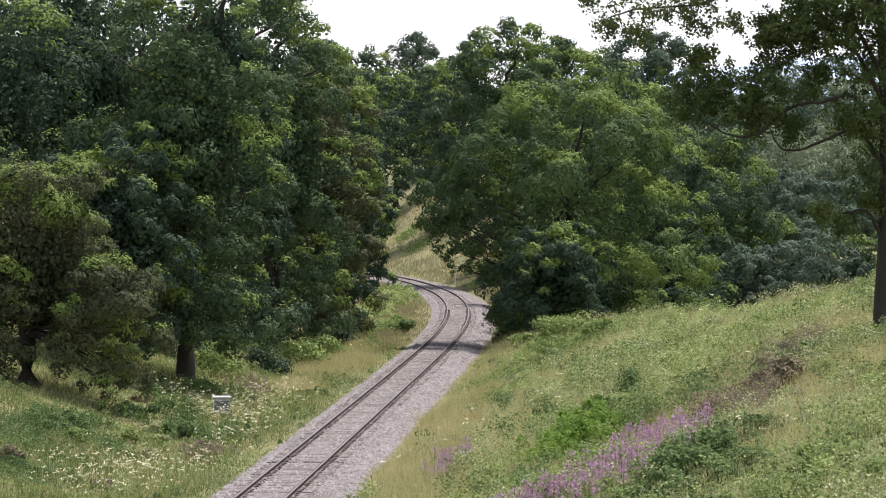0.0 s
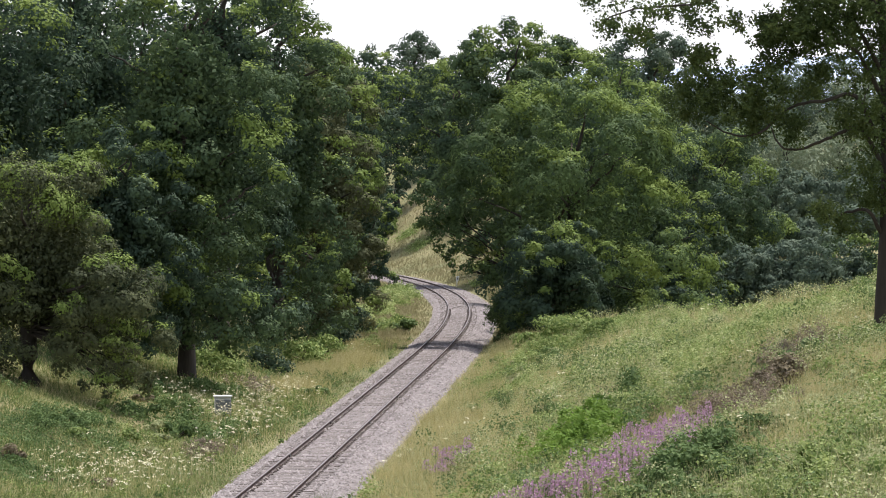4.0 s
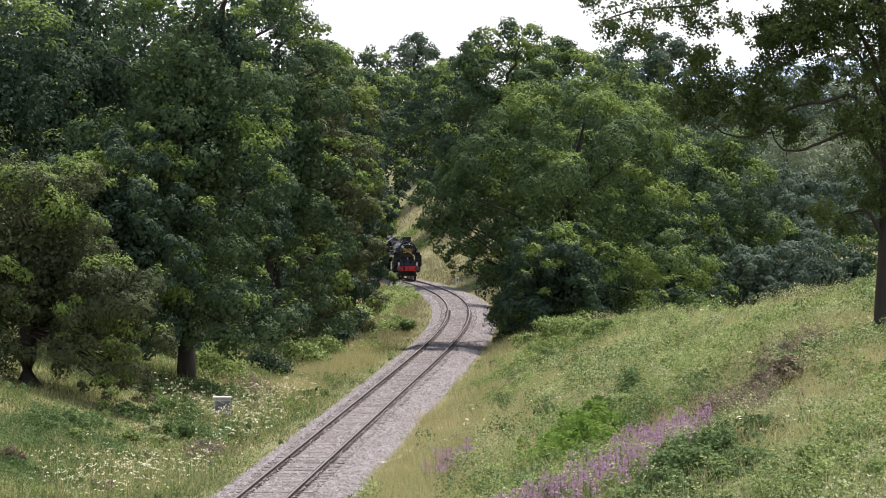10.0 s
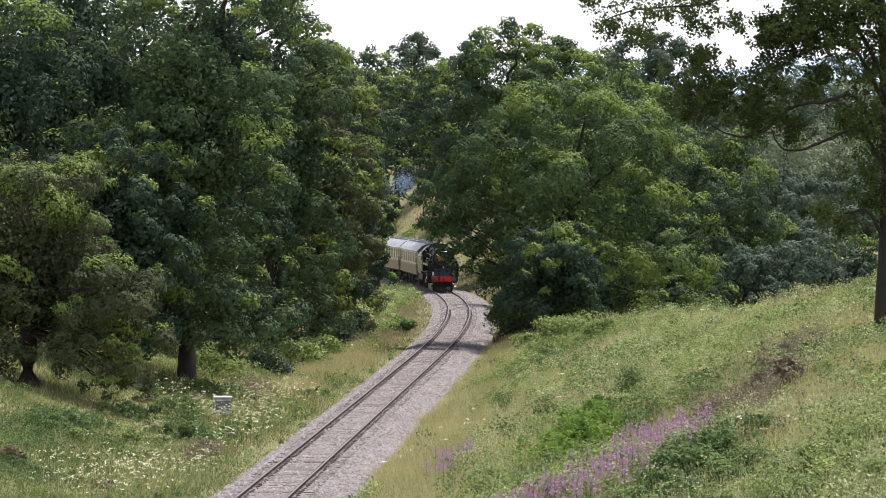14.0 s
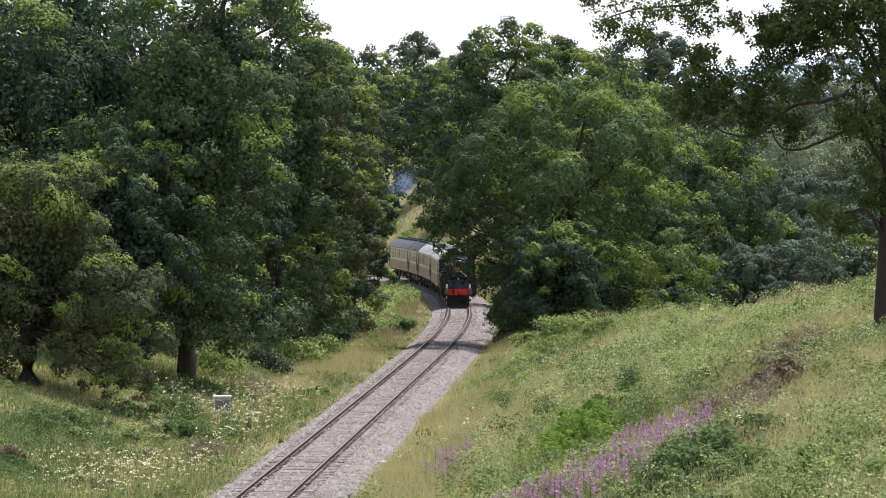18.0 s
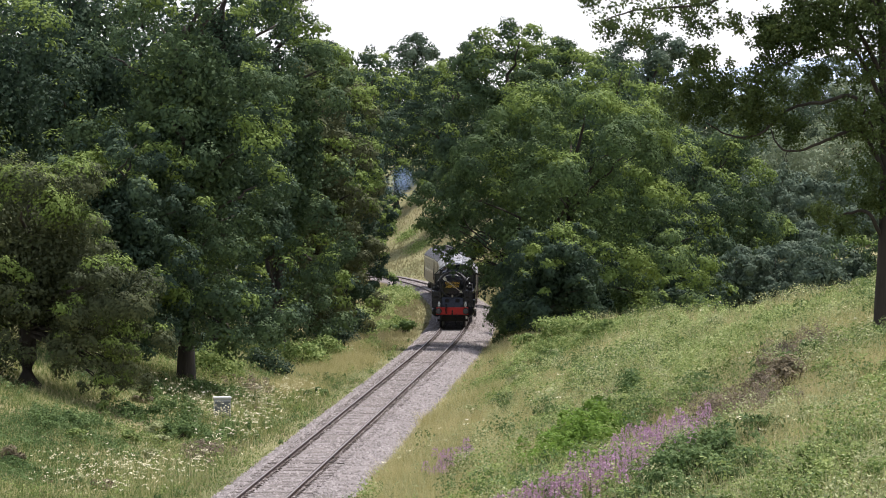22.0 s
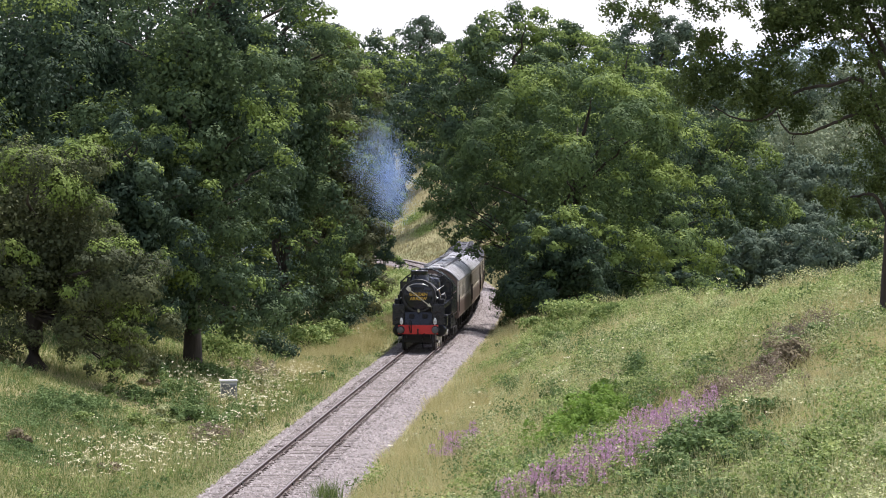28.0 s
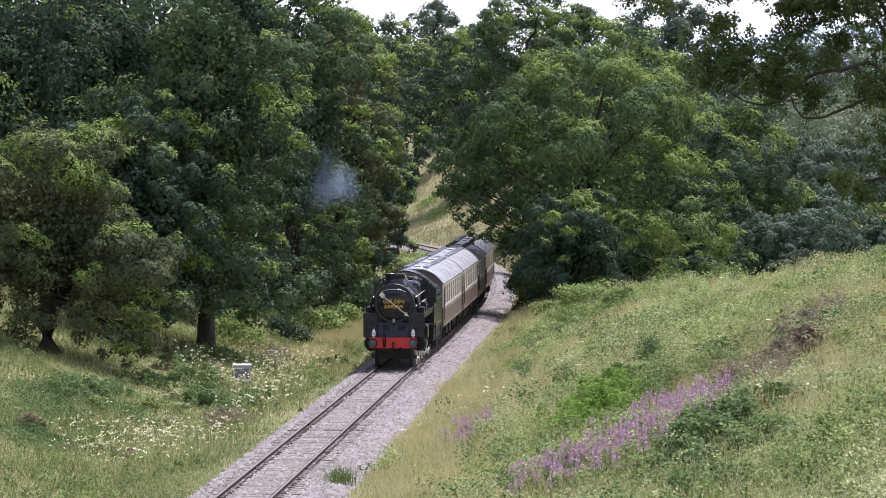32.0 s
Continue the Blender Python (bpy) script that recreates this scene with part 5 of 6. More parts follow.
# undergrowth along the wood edge
for i, (x, y, w, h, mat, lab) in enumerate((
        (-10.2, 181.5, 2.8, 1.9, BRAMBLE, "elder bush at the foot of the oaks"),
        (-8.6, 193.0, 2.2, 1.4, OAK_DARK, "dark hazel bush under the oaks"),
        (-7.2, 203.0, 2.4, 1.6, BRAMBLE, "green hazel bush at the wood edge"),
        (-6.3, 214.0, 2.6, 1.6, BRAMBLE, "light green hazel bush at the wood edge"),
        (-6.2, 228.0, 2.6, 1.8, OAK_DARK, "dark bramble bush under the oaks"),
        (-5.6, 244.0, 2.6, 2.0, OAK_DARK, "dark bramble bush under the oaks"),
        (-12.6, 186.0, 3.0, 2.2, OAK_DARK, "dark holly bush in the wood"),
        (-15.6, 190.0, 3.4, 2.4, OAK_DARK, "dark holly bush in the wood"),
        (-19.0, 186.0, 3.4, 2.4, OAK_DARK, "dark holly bush in the wood"),
        (-9.9, 146.5, 1.7, 0.8, DOCK, "low dark dock patch in the meadow"),
        (-11.6, 150.0, 1.5, 0.7, DOCK, "low dark dock patch in the meadow"),
        (-13.4, 139.0, 1.8, 0.6, DOCK, "low green nettle patch in the meadow"),
        (-2.6, 251.0, 1.5, 1.0, DOCK, "dark weed clump beside the ballast"),
        (6.2, 193.0, 3.4, 1.9, BRAMBLE, "fresh green bramble bush on the bank crest"),
        (7.6, 184.0, 2.8, 1.2, BRAMBLE, "green bramble mound on the bank"),
        (4.4, 201.0, 2.6, 1.2, BRAMBLE, "green bramble mound on the bank"),
        (4.1, 107.5, 1.5, 1.0, LIME, "bright green broad-leaved shrub on the bank"),
        (4.6, 111.0, 1.4, 0.9, LIME, "bright green broad-leaved shrub on the bank"),
        (3.5, 103.0, 1.0, 0.7, LIME, "bright green broad-leaved shrub on the bank"),
        (5.3, 84.0, 1.5, 1.0, DOCK, "dark green dock clump on the bank"),
        (6.2, 86.5, 1.5, 1.0, DOCK, "dark green dock clump on the bank"),
        (5.6, 80.0, 1.4, 0.9, DOCK, "dark green nettle clump on the bank"),
        (4.5, 77.5, 1.3, 0.9, DOCK, "dark green nettle clump on the bank"),
        (5.2, 76.5, 1.3, 0.9, DOCK, "dark green nettle clump on the bank"),
        (6.4, 82.5, 1.4, 1.0, DOCK, "dark green nettle clump on the bank"),
        (7.3, 92.0, 1.4, 0.9, DOCK, "dark green nettle clump on the bank"),
        (4.0, 98.0, 1.2, 0.8, LIME, "bright green broad-leaved shrub on the bank"),
        (10.6, 111.0, 1.6, 1.2, DOCK, "dark nettle clump among brown stems"),
        (9.4, 110.0, 1.5, 1.0, DOCK, "dark nettle clump among brown stems"),
        (5.1, 85.5, 1.7, 1.1, DOCK, "dark green dock clump on the bank"),
        (5.8, 88.0, 1.6, 1.1, DOCK, "dark green dock clump on the bank"),
        (4.6, 82.0, 1.4, 0.9, DOCK, "dark green dock clump on the bank"),
        (9.0, 105.8, 1.4, 1.3, SEEDHEAD, "brown seeding sorrel clump on the bank"),
        (9.7, 108.0, 1.2, 1.2, SEEDHEAD, "brown seeding sorrel clump on the bank"),
        (3.4, 113.0, 0.9, 0.6, DOCK, "dark weed clump on the bank"),
        (6.0, 112.0, 1.0, 0.6, SEEDHEAD, "brown seeding sorrel clump on the bank"))):
    bush("bush", x, y, w, h, mat, int(500 + 330 * w * h), 0.09 + y / 2600, 500 + i, lab, "undergrowth")


# brambles heaped along the crest of the cutting
for k, (y, back, w, h) in enumerate(((212, 0.6, 2.6, 1.7), (206, 0.8, 3.0, 1.9), (200, 1.4, 2.8, 1.7), (194, 1.2, 2.8, 1.5), (187, 1.4, 2.6, 1.0), (180, 1.4, 2.8, 1.0), (172, 1.6, 2.6, 0.9),
                                     (166, 1.6, 2.8, 1.0), (161, 1.8, 2.6, 0.9), (157, 1.8, 2.8, 0.9), (153, 2.0, 2.6, 1.0), (150, 2.4, 2.6, 1.0), (147, 2.6, 2.6, 0.9), (198, 3.2, 2.4, 0.9), (184, 4.0, 2.4, 0.8))):
    x = line_at(y - _y0)[0] + float(np.interp(y, CREST_Y, CREST_D)) - back
    bush("bramble_bush", x, y, w * 0.8, h * 0.5, (LIME if k < 3 else BRAMBLE) if k % 3 else PALEHERB, int(600 + 450 * w * h), 0.12, 700 + k,
         "fresh green bramble heap on the cutting crest" if k % 3 else "pale green nettle heap on the cutting crest", "undergrowth", "bush")


# lumps of weeds all over the banks
def weed_clumps():
    rng = np.random.default_rng(91)
    looks = ((BRAMBLE, "bright green nettle clump in the grass"), (PALEHERB, "pale green mugwort clump in the grass"),
             (SEEDHEAD, "brown dead dock stems in the grass"), (DOCK, "dark green dock clump in the grass"), (BRAMBLE, "arching bramble clump in the grass"))
    for k in range(64):
        y = 72 + 130 * rng.random()
        dc = float(np.interp(y, CREST_Y, CREST_D))
        x0 = line_at(y - _y0)[0]
        x = x0 + 3.4 + (dc - 2.4) * rng.random() ** 0.8
        if x > 0.118 * y or x < -0.02 * y:
            continue
        mat, lab = looks[k % 5]
        w, h = rng.uniform(0.6, 1.5), rng.uniform(0.35, 0.85)
        bush("weed_clump", x, y, w, h, mat, int(500 + 500 * w * h), 0.06 + y / 2600, 900 + k, lab, "weeds on the bank", "weeds", DOCK)
    for k in range(26):
        y = 120 + 90 * rng.random()
        x = line_at(y - _y0)[0] - 3.2 - 7 * rng.random()
        mat, lab = looks[(k * 2) % 5]
        w, h = rng.uniform(0.6, 1.4), rng.uniform(0.3, 0.7)
        bush("weed_clump", x, y, w, h, mat, int(400 + 400 * w * h), 0.06 + y / 2600, 990 + k, lab, "weeds in the meadow", "weeds", DOCK)


weed_clumps()


# ---- the train: every vehicle faces +y, its wheels on z = 0 ----
def line_s(t):
    """How far along the line the engine's front stands."""
    u = t - 20
    return 60 + 1.0769 * (0.004475 * u ** 3 + 0.04581 * u * u - 9.05487 * u + 249.37)


TURNING = []  # (axle, its place in its vehicle, wheel radius)
RODS = []     # (rod, place at the crank's centre, crank radius, wheel radius, phase)


def wheelset(parent, y, r, gauge=0.755, spokes=0, face=UNDER):
    bm = bmesh.new()
    lathe(bm, [(-0.95, 0.05), (-0.95, 0.08), (0.95, 0.08), (0.95, 0.05)], "x", seg=10)
    axle = part("axle", bm, UNDER, parent)
    axle.location = (0, y, r)
    for side in (-1, 1):
        a = side * gauge
        bm = bmesh.new()
        lathe(bm, [(a - side * 0.07, r * 0.8), (a - side * 0.07, r + 0.028), (a - side * 0.035, r + 0.028), (a - side * 0.03, r), (a + side * 0.065, r - 0.005), (a + side * 0.065, r * 0.84)], "x", seg=28)
        part("tyre", bm, STEEL if spokes > 10 else UNDER, axle)
        bm = bmesh.new()
        if spokes:
            lathe(bm, [(a - 0.05, 0.02), (a - 0.06, 0.16), (a + 0.06, 0.16), (a + 0.05, 0.02)], "x", seg=14)
            for k in range(spokes):
                box(bm, a - 0.03, a + 0.03, -0.03, 0.03, 0.12, r * 0.86, 0, Matrix.Rotation(2 * math.pi * k / spokes, 4, "X"))
            box(bm, a - 0.045, a + 0.045, -0.2, 0.2, r * 0.55, r * 0.82, 0.02)
        else:
            lathe(bm, [(a - 0.03, 0.05), (a - 0.03, r * 0.85), (a + 0.03, r * 0.85), (a + 0.05, 0.14), (a + 0.05, 0.05)], "x", seg=20)
        part("wheel_centre", bm, face, axle)
    TURNING.append((axle, (0, y, r), r))
    return axle


def pipe(name, pts, r, mat, parent, label="", seg=7):
    bm = bmesh.new()
    tube(bm, [(p, r) for p in pts], seg)
    return part(name, bm, mat, parent, label, soft=True)


def buffers(parent, y, sgn, mat=SOOT):
    for e in (-1, 1):
        bm = bmesh.new()
        lathe(bm, [(y, 0.2), (y + sgn * 0.06, 0.2), (y + sgn * 0.09, 0.115), (y + sgn * 0.34, 0.10), (y + sgn * 0.34, 0.06)], "y", (e * 0.865, 0, 1.06), 18)
        b = part("buffer", bm, mat, parent)
        bm = bmesh.new()
        lathe(bm, [(y + sgn * 0.38, 0.06), (y + sgn * 0.46, 0.07), (y + sgn * 0.47, 0.165), (y + sgn * 0.495, 0.165), (y + sgn * 0.51, 0.12), (y + sgn * 0.522, 0.02)], "y", (e * 0.865, 0, 1.06), 24)
        part("buffer_head", bm, IRON, b, "worn grey iron buffer head")


def arc_shell(bm, half, z_eave, z_top, y0, y1, thick=0.05, n=14, power=2.6):
    """A curved roof between two eaves."""
    pts = []
    for k in range(n + 1):
        u = -1 + 2 * k / n
        pts.append((u * half, z_eave + (z_top - z_eave) * (1 - abs(u) ** power)))
    inner = [(x * 0.985, z - thick) for x, z in pts][::-1]
    loop = pts + inner
    a = [bm.verts.new((x, y0, z)) for x, z in loop]
    b = [bm.verts.new((x, y1, z)) for x, z in loop]
    m = len(loop)
    for k in range(m):
        bm.faces.new((a[k], a[(k + 1) % m], b[(k + 1) % m], b[k]))
    for k in range(n):
        bm.faces.new((a[k + 1], a[k], a[m - 1 - k], a[m - 2 - k]))
        bm.faces.new((b[k], b[k + 1], b[m - 2 - k], b[m - 1 - k]))
    bmesh.ops.recalc_face_normals(bm, faces=bm.faces[:])


def letters(text, size, m, mat, parent, name="lettering"):
    cu = bpy.data.curves.new(name, "FONT")
    cu.body, cu.size, cu.align_x, cu.align_y, cu.extrude = text, size, "CENTER", "CENTER", 0.006
    tmp = bpy.data.objects.new(name, cu)
    me = bpy.data.meshes.new_from_object(tmp)
    bpy.data.objects.remove(tmp)
    me.materials.clear()
    me.materials.append(mat)
    ob = new(name, me)
    ob.parent, ob.matrix_basis = parent, m
    return ob


def locomotive():
    ob = thing("steam_locomotive", pose(0, 0, 0), "black steam locomotive with red buffer beam and gilt headboard", "locomotive")
    # frames and front
    bm = bmesh.new()
    for e in (-1, 1):
        box(bm, e * 0.6 - 0.02, e * 0.6 + 0.02, -4.5, 4.3, 0.62, 1.45)
    box(bm, -0.58, 0.58, -4.4, 4.2, 0.7, 1.1)
    part("frame", bm, SOOT, ob)
    bm = bmesh.new()
    box(bm, -1.0, 1.0, 4.24, 4.34, 0.84, 1.30, 0.012)
    beam = part("buffer_beam", bm, RED, ob, "bright red painted buffer beam")
    buffers(ob, 4.34, 1)
    bm = bmesh.new()
    box(bm, -0.04, 0.04, 4.34, 4.58, 1.02, 1.12, 0.01)
    tube(bm, [((0, 4.55, 1.04), 0.022), ((0.03, 4.6, 0.9), 0.022), ((0, 4.58, 0.74), 0.022), ((-0.03, 4.55, 0.9), 0.022), ((0, 4.54, 1.0), 0.022)], 6)
    part("coupling_hook", bm, SOOT, beam)
    for x, zt in ((0.34, 1.5), (-0.3, 0.75)):
        pipe("brake_hose", [(x, 4.36, 0.9), (x, 4.45, zt), (x + 0.06, 4.52, zt + 0.04), (x + 0.1, 4.55, zt - 0.25), (x + 0.04, 4.5, zt - 0.6)], 0.028, SOOT, beam)
    for e in (-1, 1):
        bm = bmesh.new()
        box(bm, e * 0.84 - 0.075, e * 0.84 + 0.075, 4.2, 4.36, 1.36, 1.56, 0.015)
        tube(bm, [((e * 0.84, 4.28, 1.56), 0.06), ((e * 0.84, 4.28, 1.66), 0.04)], 10)
        box(bm, e * 0.84 - 0.02, e * 0.84 + 0.02, 4.26, 4.3, 1.3, 1.37)
        lamp = part("headlamp", bm, WHITE, ob, "white painted oil headlamp")
        bm = bmesh.new()
        lathe(bm, [(4.36, 0.05), (4.385, 0.05), (4.39, 0.02)], "y", (e * 0.84, 0, 1.46), 14)
        part("lens", bm, STEEL, lamp)
    # rail guards and steps below the beam
    for e in (-1, 1):
        pipe("guard_iron", [(e * 0.74, 4.1, 0.9), (e * 0.75, 4.2, 0.5), (e * 0.755, 4.25, 0.12)], 0.035, SOOT, ob)
    bm = bmesh.new()
    box(bm, -0.7, 0.7, 3.75, 4.0, 0.4, 0.84, 0.03)
    part("drag_box", bm, UNDER, ob)
    # stepped front plates of the running boards; dark raised boxes stand for shaded foot holes
    for e in (-1, 1):
        x0, x1 = sorted((e * 0.70, e * 1.30))
        bm = bmesh.new()
        box(bm, x0, x1, 4.02, 4.10, 1.3, 2.28, 0.015)
        pl = part("front_plate", bm, BLACK, ob)
        for z in (1.62, 1.9):
            bm = bmesh.new()
            box(bm, e * 0.98 - 0.16, e * 0.98 + 0.16, 4.06, 4.105, z, z + 0.10, 0.008)
            part("foot_hole", bm, UNDER, pl)
            bm = bmesh.new()
            box(bm, e * 0.98 - 0.19, e * 0.98 + 0.19, 4.10, 4.17, z - 0.03, z - 0.005)
            part("step", bm, BLACK, pl)
        bm = bmesh.new()
        box(bm, x0, x1, -2.9, 4.10, 2.283, 2.33, 0.01)
        part("running_board", bm, BLACK, ob)
        bm = bmesh.new()
        box(bm, e * 1.285 - 0.012, e * 1.285 + 0.012, -2.9, 4.0, 2.12, 2.28)
        part("valance", bm, BLACK, ob)
    # sloping plate and saddle under the smokebox
    bm = bmesh.new()
    q = [bm.verts.new(p) for p in ((-0.68, 4.22, 1.31), (0.68, 4.22, 1.31), (0.68, 3.9, 1.92), (-0.68, 3.9, 1.92), (-0.68, 4.0, 1.31), (0.68, 4.0, 1.31), (0.68, 3.7, 1.92), (-0.68, 3.7, 1.92))]
    for f in ((0, 1, 2, 3), (5, 4, 7, 6), (0, 4, 5, 1), (3, 2, 6, 7), (0, 3, 7, 4), (1, 5, 6, 2)):
        bm.faces.new([q[i] for i in f])
    part("sloping_plate", bm, BLACK, ob)
    bm = bmesh.new()
    box(bm, -0.62, 0.62, 2.7, 3.75, 1.4, 2.2, 0.05)
    part("saddle", bm, SOOT, ob)
    for e in (-1, 1):
        bm = bmesh.new()
        box(bm, e * 0.33 - 0.13, e * 0.33 + 0.13, 3.99, 4.08, 1.62, 1.84, 0.02)
        part("plate_cover", bm, SOOT, ob)
    bm = bmesh.new()
    tube(bm, [((0, 3.98, 1.93), 0.055), ((0, 4.02, 2.08), 0.06)], 10)
    part("lamp_iron", bm, STEEL, ob)
    # boiler
    Z = 2.72
    bm = bmesh.new()
    lathe(bm, [(2.55, 0.80), (2.55, 0.86), (3.84, 0.86), (3.88, 0.84), (3.88, 0.70)], "y", (0, 0, Z), 40)
    part("smokebox", bm, SOOT, ob, "sooty black smokebox", soft=False)
    bm = bmesh.new()
    lathe(bm, [(3.86, 0.70), (3.90, 0.72), (3.93, 0.69), (3.99, 0.52), (4.02, 0.3), (4.035, 0.06)], "y", (0, 0, Z), 40)
    door = part("smokebox_door", bm, BLACK, ob, "dished glossy black smokebox door", soft=True)
    bm = bmesh.new()
    lathe(bm, [(3.885, 0.74), (3.885, 0.80), (3.91, 0.80), (3.91, 0.74)], "y", (0, 0, Z), 40)
    part("door_ring", bm, BLACK, door)
    for dz in (-0.3, 0.3):
        bm = bmesh.new()
        box(bm, -0.72, 0.35, 4.0, 4.03, Z + dz - 0.035, Z + dz + 0.035, 0.008)
        part("hinge_strap", bm, BLACK, door)
    pipe("hand_rail", [(0.5, 4.03, Z + 0.52), (0.25, 4.06, Z + 0.62), (-0.25, 4.06, Z + 0.62), (-0.5, 4.03, Z + 0.52)], 0.016, STEEL, door)
    bm = bmesh.new()
    box(bm, -0.3, 0.3, 4.03, 4.05, Z + 0.36, Z + 0.46, 0.006)
    part("number_plate", bm, SOOT, door)
    # headboard: gilt letters on black, crossed by a slanting arrow
    bm = bmesh.new()
    box(bm, -0.44, 0.44, 4.08, 4.11, Z - 0.22, Z + 0.20, 0.012)
    hb = part("headboard", bm, SOOT, ob, "black headboard with gilt lettering")
    letters("GOLDEN", 0.225, pose(0, 4.112, Z + 0.10, 90, 0, 180), GOLD, hb)
    letters("ARROW", 0.225, pose(0, 4.112, Z - 0.12, 90, 0, 180), GOLD, hb)
    L = Matrix.Translation((0.0, 4.15, Z - 0.02)) @ Matrix.Rotation(radians(-38), 4, "Y") @ Matrix.Scale(0.88, 4)
    bm = bmesh.new()
    box(bm, -0.78, 0.62, -0.012, 0.012, -0.022, 0.022, 0, L)
    for quad in (((-0.95, 0.0), (-0.70, 0.11), (-0.74, 0.0), (-0.70, -0.11)), ((0.84, 0.14), (0.58, 0.10), (0.58, -0.10), (0.84, -0.08))):
        vs = [bm.verts.new(L @ Vector((x, y, z))) for y in (-0.012, 0.012) for x, z in quad]
        bm.faces.new(vs[:4])
        bm.faces.new(vs[:3:-1])
        for k in range(4):
            bm.faces.new((vs[k], vs[(k + 1) % 4], vs[4 + (k + 1) % 4], vs[4 + k]))
    bmesh.ops.recalc_face_normals(bm, faces=bm.faces[:])
    part("arrow", bm, ARROW, hb, "pale gilt arrow slanting across the door")
    bm = bmesh.new()
    lathe(bm, [(-1.3, 0.7), (-1.3, 0.84), (1.2, 0.82), (2.55, 0.80), (2.55, 0.6)], "y", (0, 0, Z), 40)
    boiler = part("boiler", bm, BLACK, ob, "glossy black boiler barrel")
    for y in (-0.9, 0.2, 1.3, 2.4):
        bm = bmesh.new()
        lathe(bm, [(y - 0.03, 0.80), (y - 0.03, 0.850 - 0.008 * y), (y + 0.03, 0.850 - 0.008 * y), (y + 0.03, 0.80)], "y", (0, 0, Z), 40)
        part("boiler_band", bm, SOOT, boiler)
    bm = bmesh.new()
    box(bm, -0.82, 0.82, -3.0, -1.28, 1.5, 3.5, 0.22)
    part("firebox", bm, BLACK, ob)
    bm = bmesh.new()
    lathe(bm, [(3.42, 0.56), (3.54, 0.50), (3.64, 0.435), (3.78, 0.41), (3.88, 0.43), (3.95, 0.46), (4.0, 0.44), (4.0, 0.34), (3.8, 0.30)], "z", (0, 3.2, 0), 28)
    part("chimney", bm, BLACK, ob, "squat flared black chimney", soft=True)
    bm = bmesh.new()
    lathe(bm, [(3.4, 0.42), (3.55, 0.38), (3.72, 0.35), (3.84, 0.27), (3.9, 0.12), (3.91, 0.02)], "z", (0, 0.8, 0), 24)
    part("dome", bm, BLACK, ob, soft=True)
    for e in (-0.13, 0.13):
        bm = bmesh.new()
        lathe(bm, [(3.45, 0.09), (3.6, 0.085), (3.74, 0.07), (3.76, 0.04)], "z", (e, -1.5, 0), 12)
        part("safety_valve", bm, BRASS, ob)
    bm = bmesh.new()
    tube(bm, [((-0.35, 2.4, 3.45), 0.05), ((-0.35, 2.4, 3.62), 0.05)], 8)
    part("whistle", bm, BRASS, ob)
    for e in (-1, 1):
        pipe("boiler_handrail", [(e * 0.9, 3.8, 3.0), (e * 0.9, 0, 3.02), (e * 0.93, -2.9, 3.05)], 0.018, STEEL, ob)
        pipe("steam_pipe", [(e * 0.62, 3.1, 3.25), (e * 0.92, 3.1, 2.9), (e * 1.0, 3.1, 2.5), (e * 1.0, 3.05, 1.4)], 0.09, SOOT, ob)
        pipe("injector_pipe", [(e * 0.88, 1.2, 3.0), (e * 0.98, 1.2, 2.5), (e * 0.98, -0.5, 2.4), (e * 1.05, -2.9, 2.45)], 0.03, BRASS, ob)
        pipe("ejector_pipe", [(e * 0.92, 3.6, 2.62), (e * 0.95, 0.5, 2.62), (e * 0.97, -2.9, 2.66)], 0.04, STEEL, ob)
        bm = bmesh.new()
        box(bm, e * 1.08 - 0.14, e * 1.08 + 0.14, 0.6, 1.2, 2.34, 2.7, 0.03)
        part("pump", bm, SOOT, ob)
        bm = bmesh.new()
        box(bm, e * 1.1 - 0.15, e * 1.1 + 0.15, 2.7, 3.3, 2.34, 2.56, 0.03)
        part("lubricator", bm, SOOT, ob)
        # cylinder, slide bars, rods
        bm = bmesh.new()
        lathe(bm, [(1.95, 0.1), (1.95, 0.28), (2.02, 0.32), (2.95, 0.32), (3.02, 0.28), (3.06, 0.12)], "y", (e * 1.03, 0, 0.98), 24)
        box(bm, e * 1.03 - 0.36, e * 1.03 + 0.3, 2.05, 2.92, 1.2, 1.75, 0.06)
        cyl = part("cylinder", bm, BLACK, ob)
        bm = bmesh.new()
        lathe(bm, [(3.04, 0.05), (3.06, 0.26), (3.09, 0.22), (3.11, 0.1)], "y", (e * 1.03, 0, 0.98), 20)
        part("cylinder_cover", bm, SOOT, cyl)
        bm = bmesh.new()
        for z in (1.12, 0.80):
            box(bm, e * 1.03 - 0.05, e * 1.03 + 0.05, 1.0, 1.98, z, z + 0.05)
        part("slide_bars", bm, STEEL, ob)
        bm = bmesh.new()
        box(bm, e * 1.12 - 0.02, e * 1.12 + 0.02, -1.95, 1.95, -0.05, 0.05, 0.01)
        for y in (-1.9, 0, 1.9):
            lathe(bm, [(e * 1.09, 0.02), (e * 1.09, 0.1), (e * 1.16, 0.1), (e * 1.16, 0.02)], "x", (0, y, 0), 12)
        rod = part("coupling_rod", bm, STEEL, ob, "bright steel coupling rod")
        RODS.append((rod, (0, -0.6, 0.8), 0.33, 0.8, 0 if e > 0 else math.pi / 2, 0.0))
        bm = bmesh.new()
        box(bm, e * 1.2 - 0.02, e * 1.2 + 0.02, 0, 2.25, -0.045, 0.045, 0.01)
        lathe(bm, [(e * 1.17, 0.02), (e * 1.17, 0.12), (e * 1.24, 0.12), (e * 1.24, 0.02)], "x", (0, 0, 0), 12)
        con = part("connecting_rod", bm, STEEL, ob, "bright steel connecting rod")
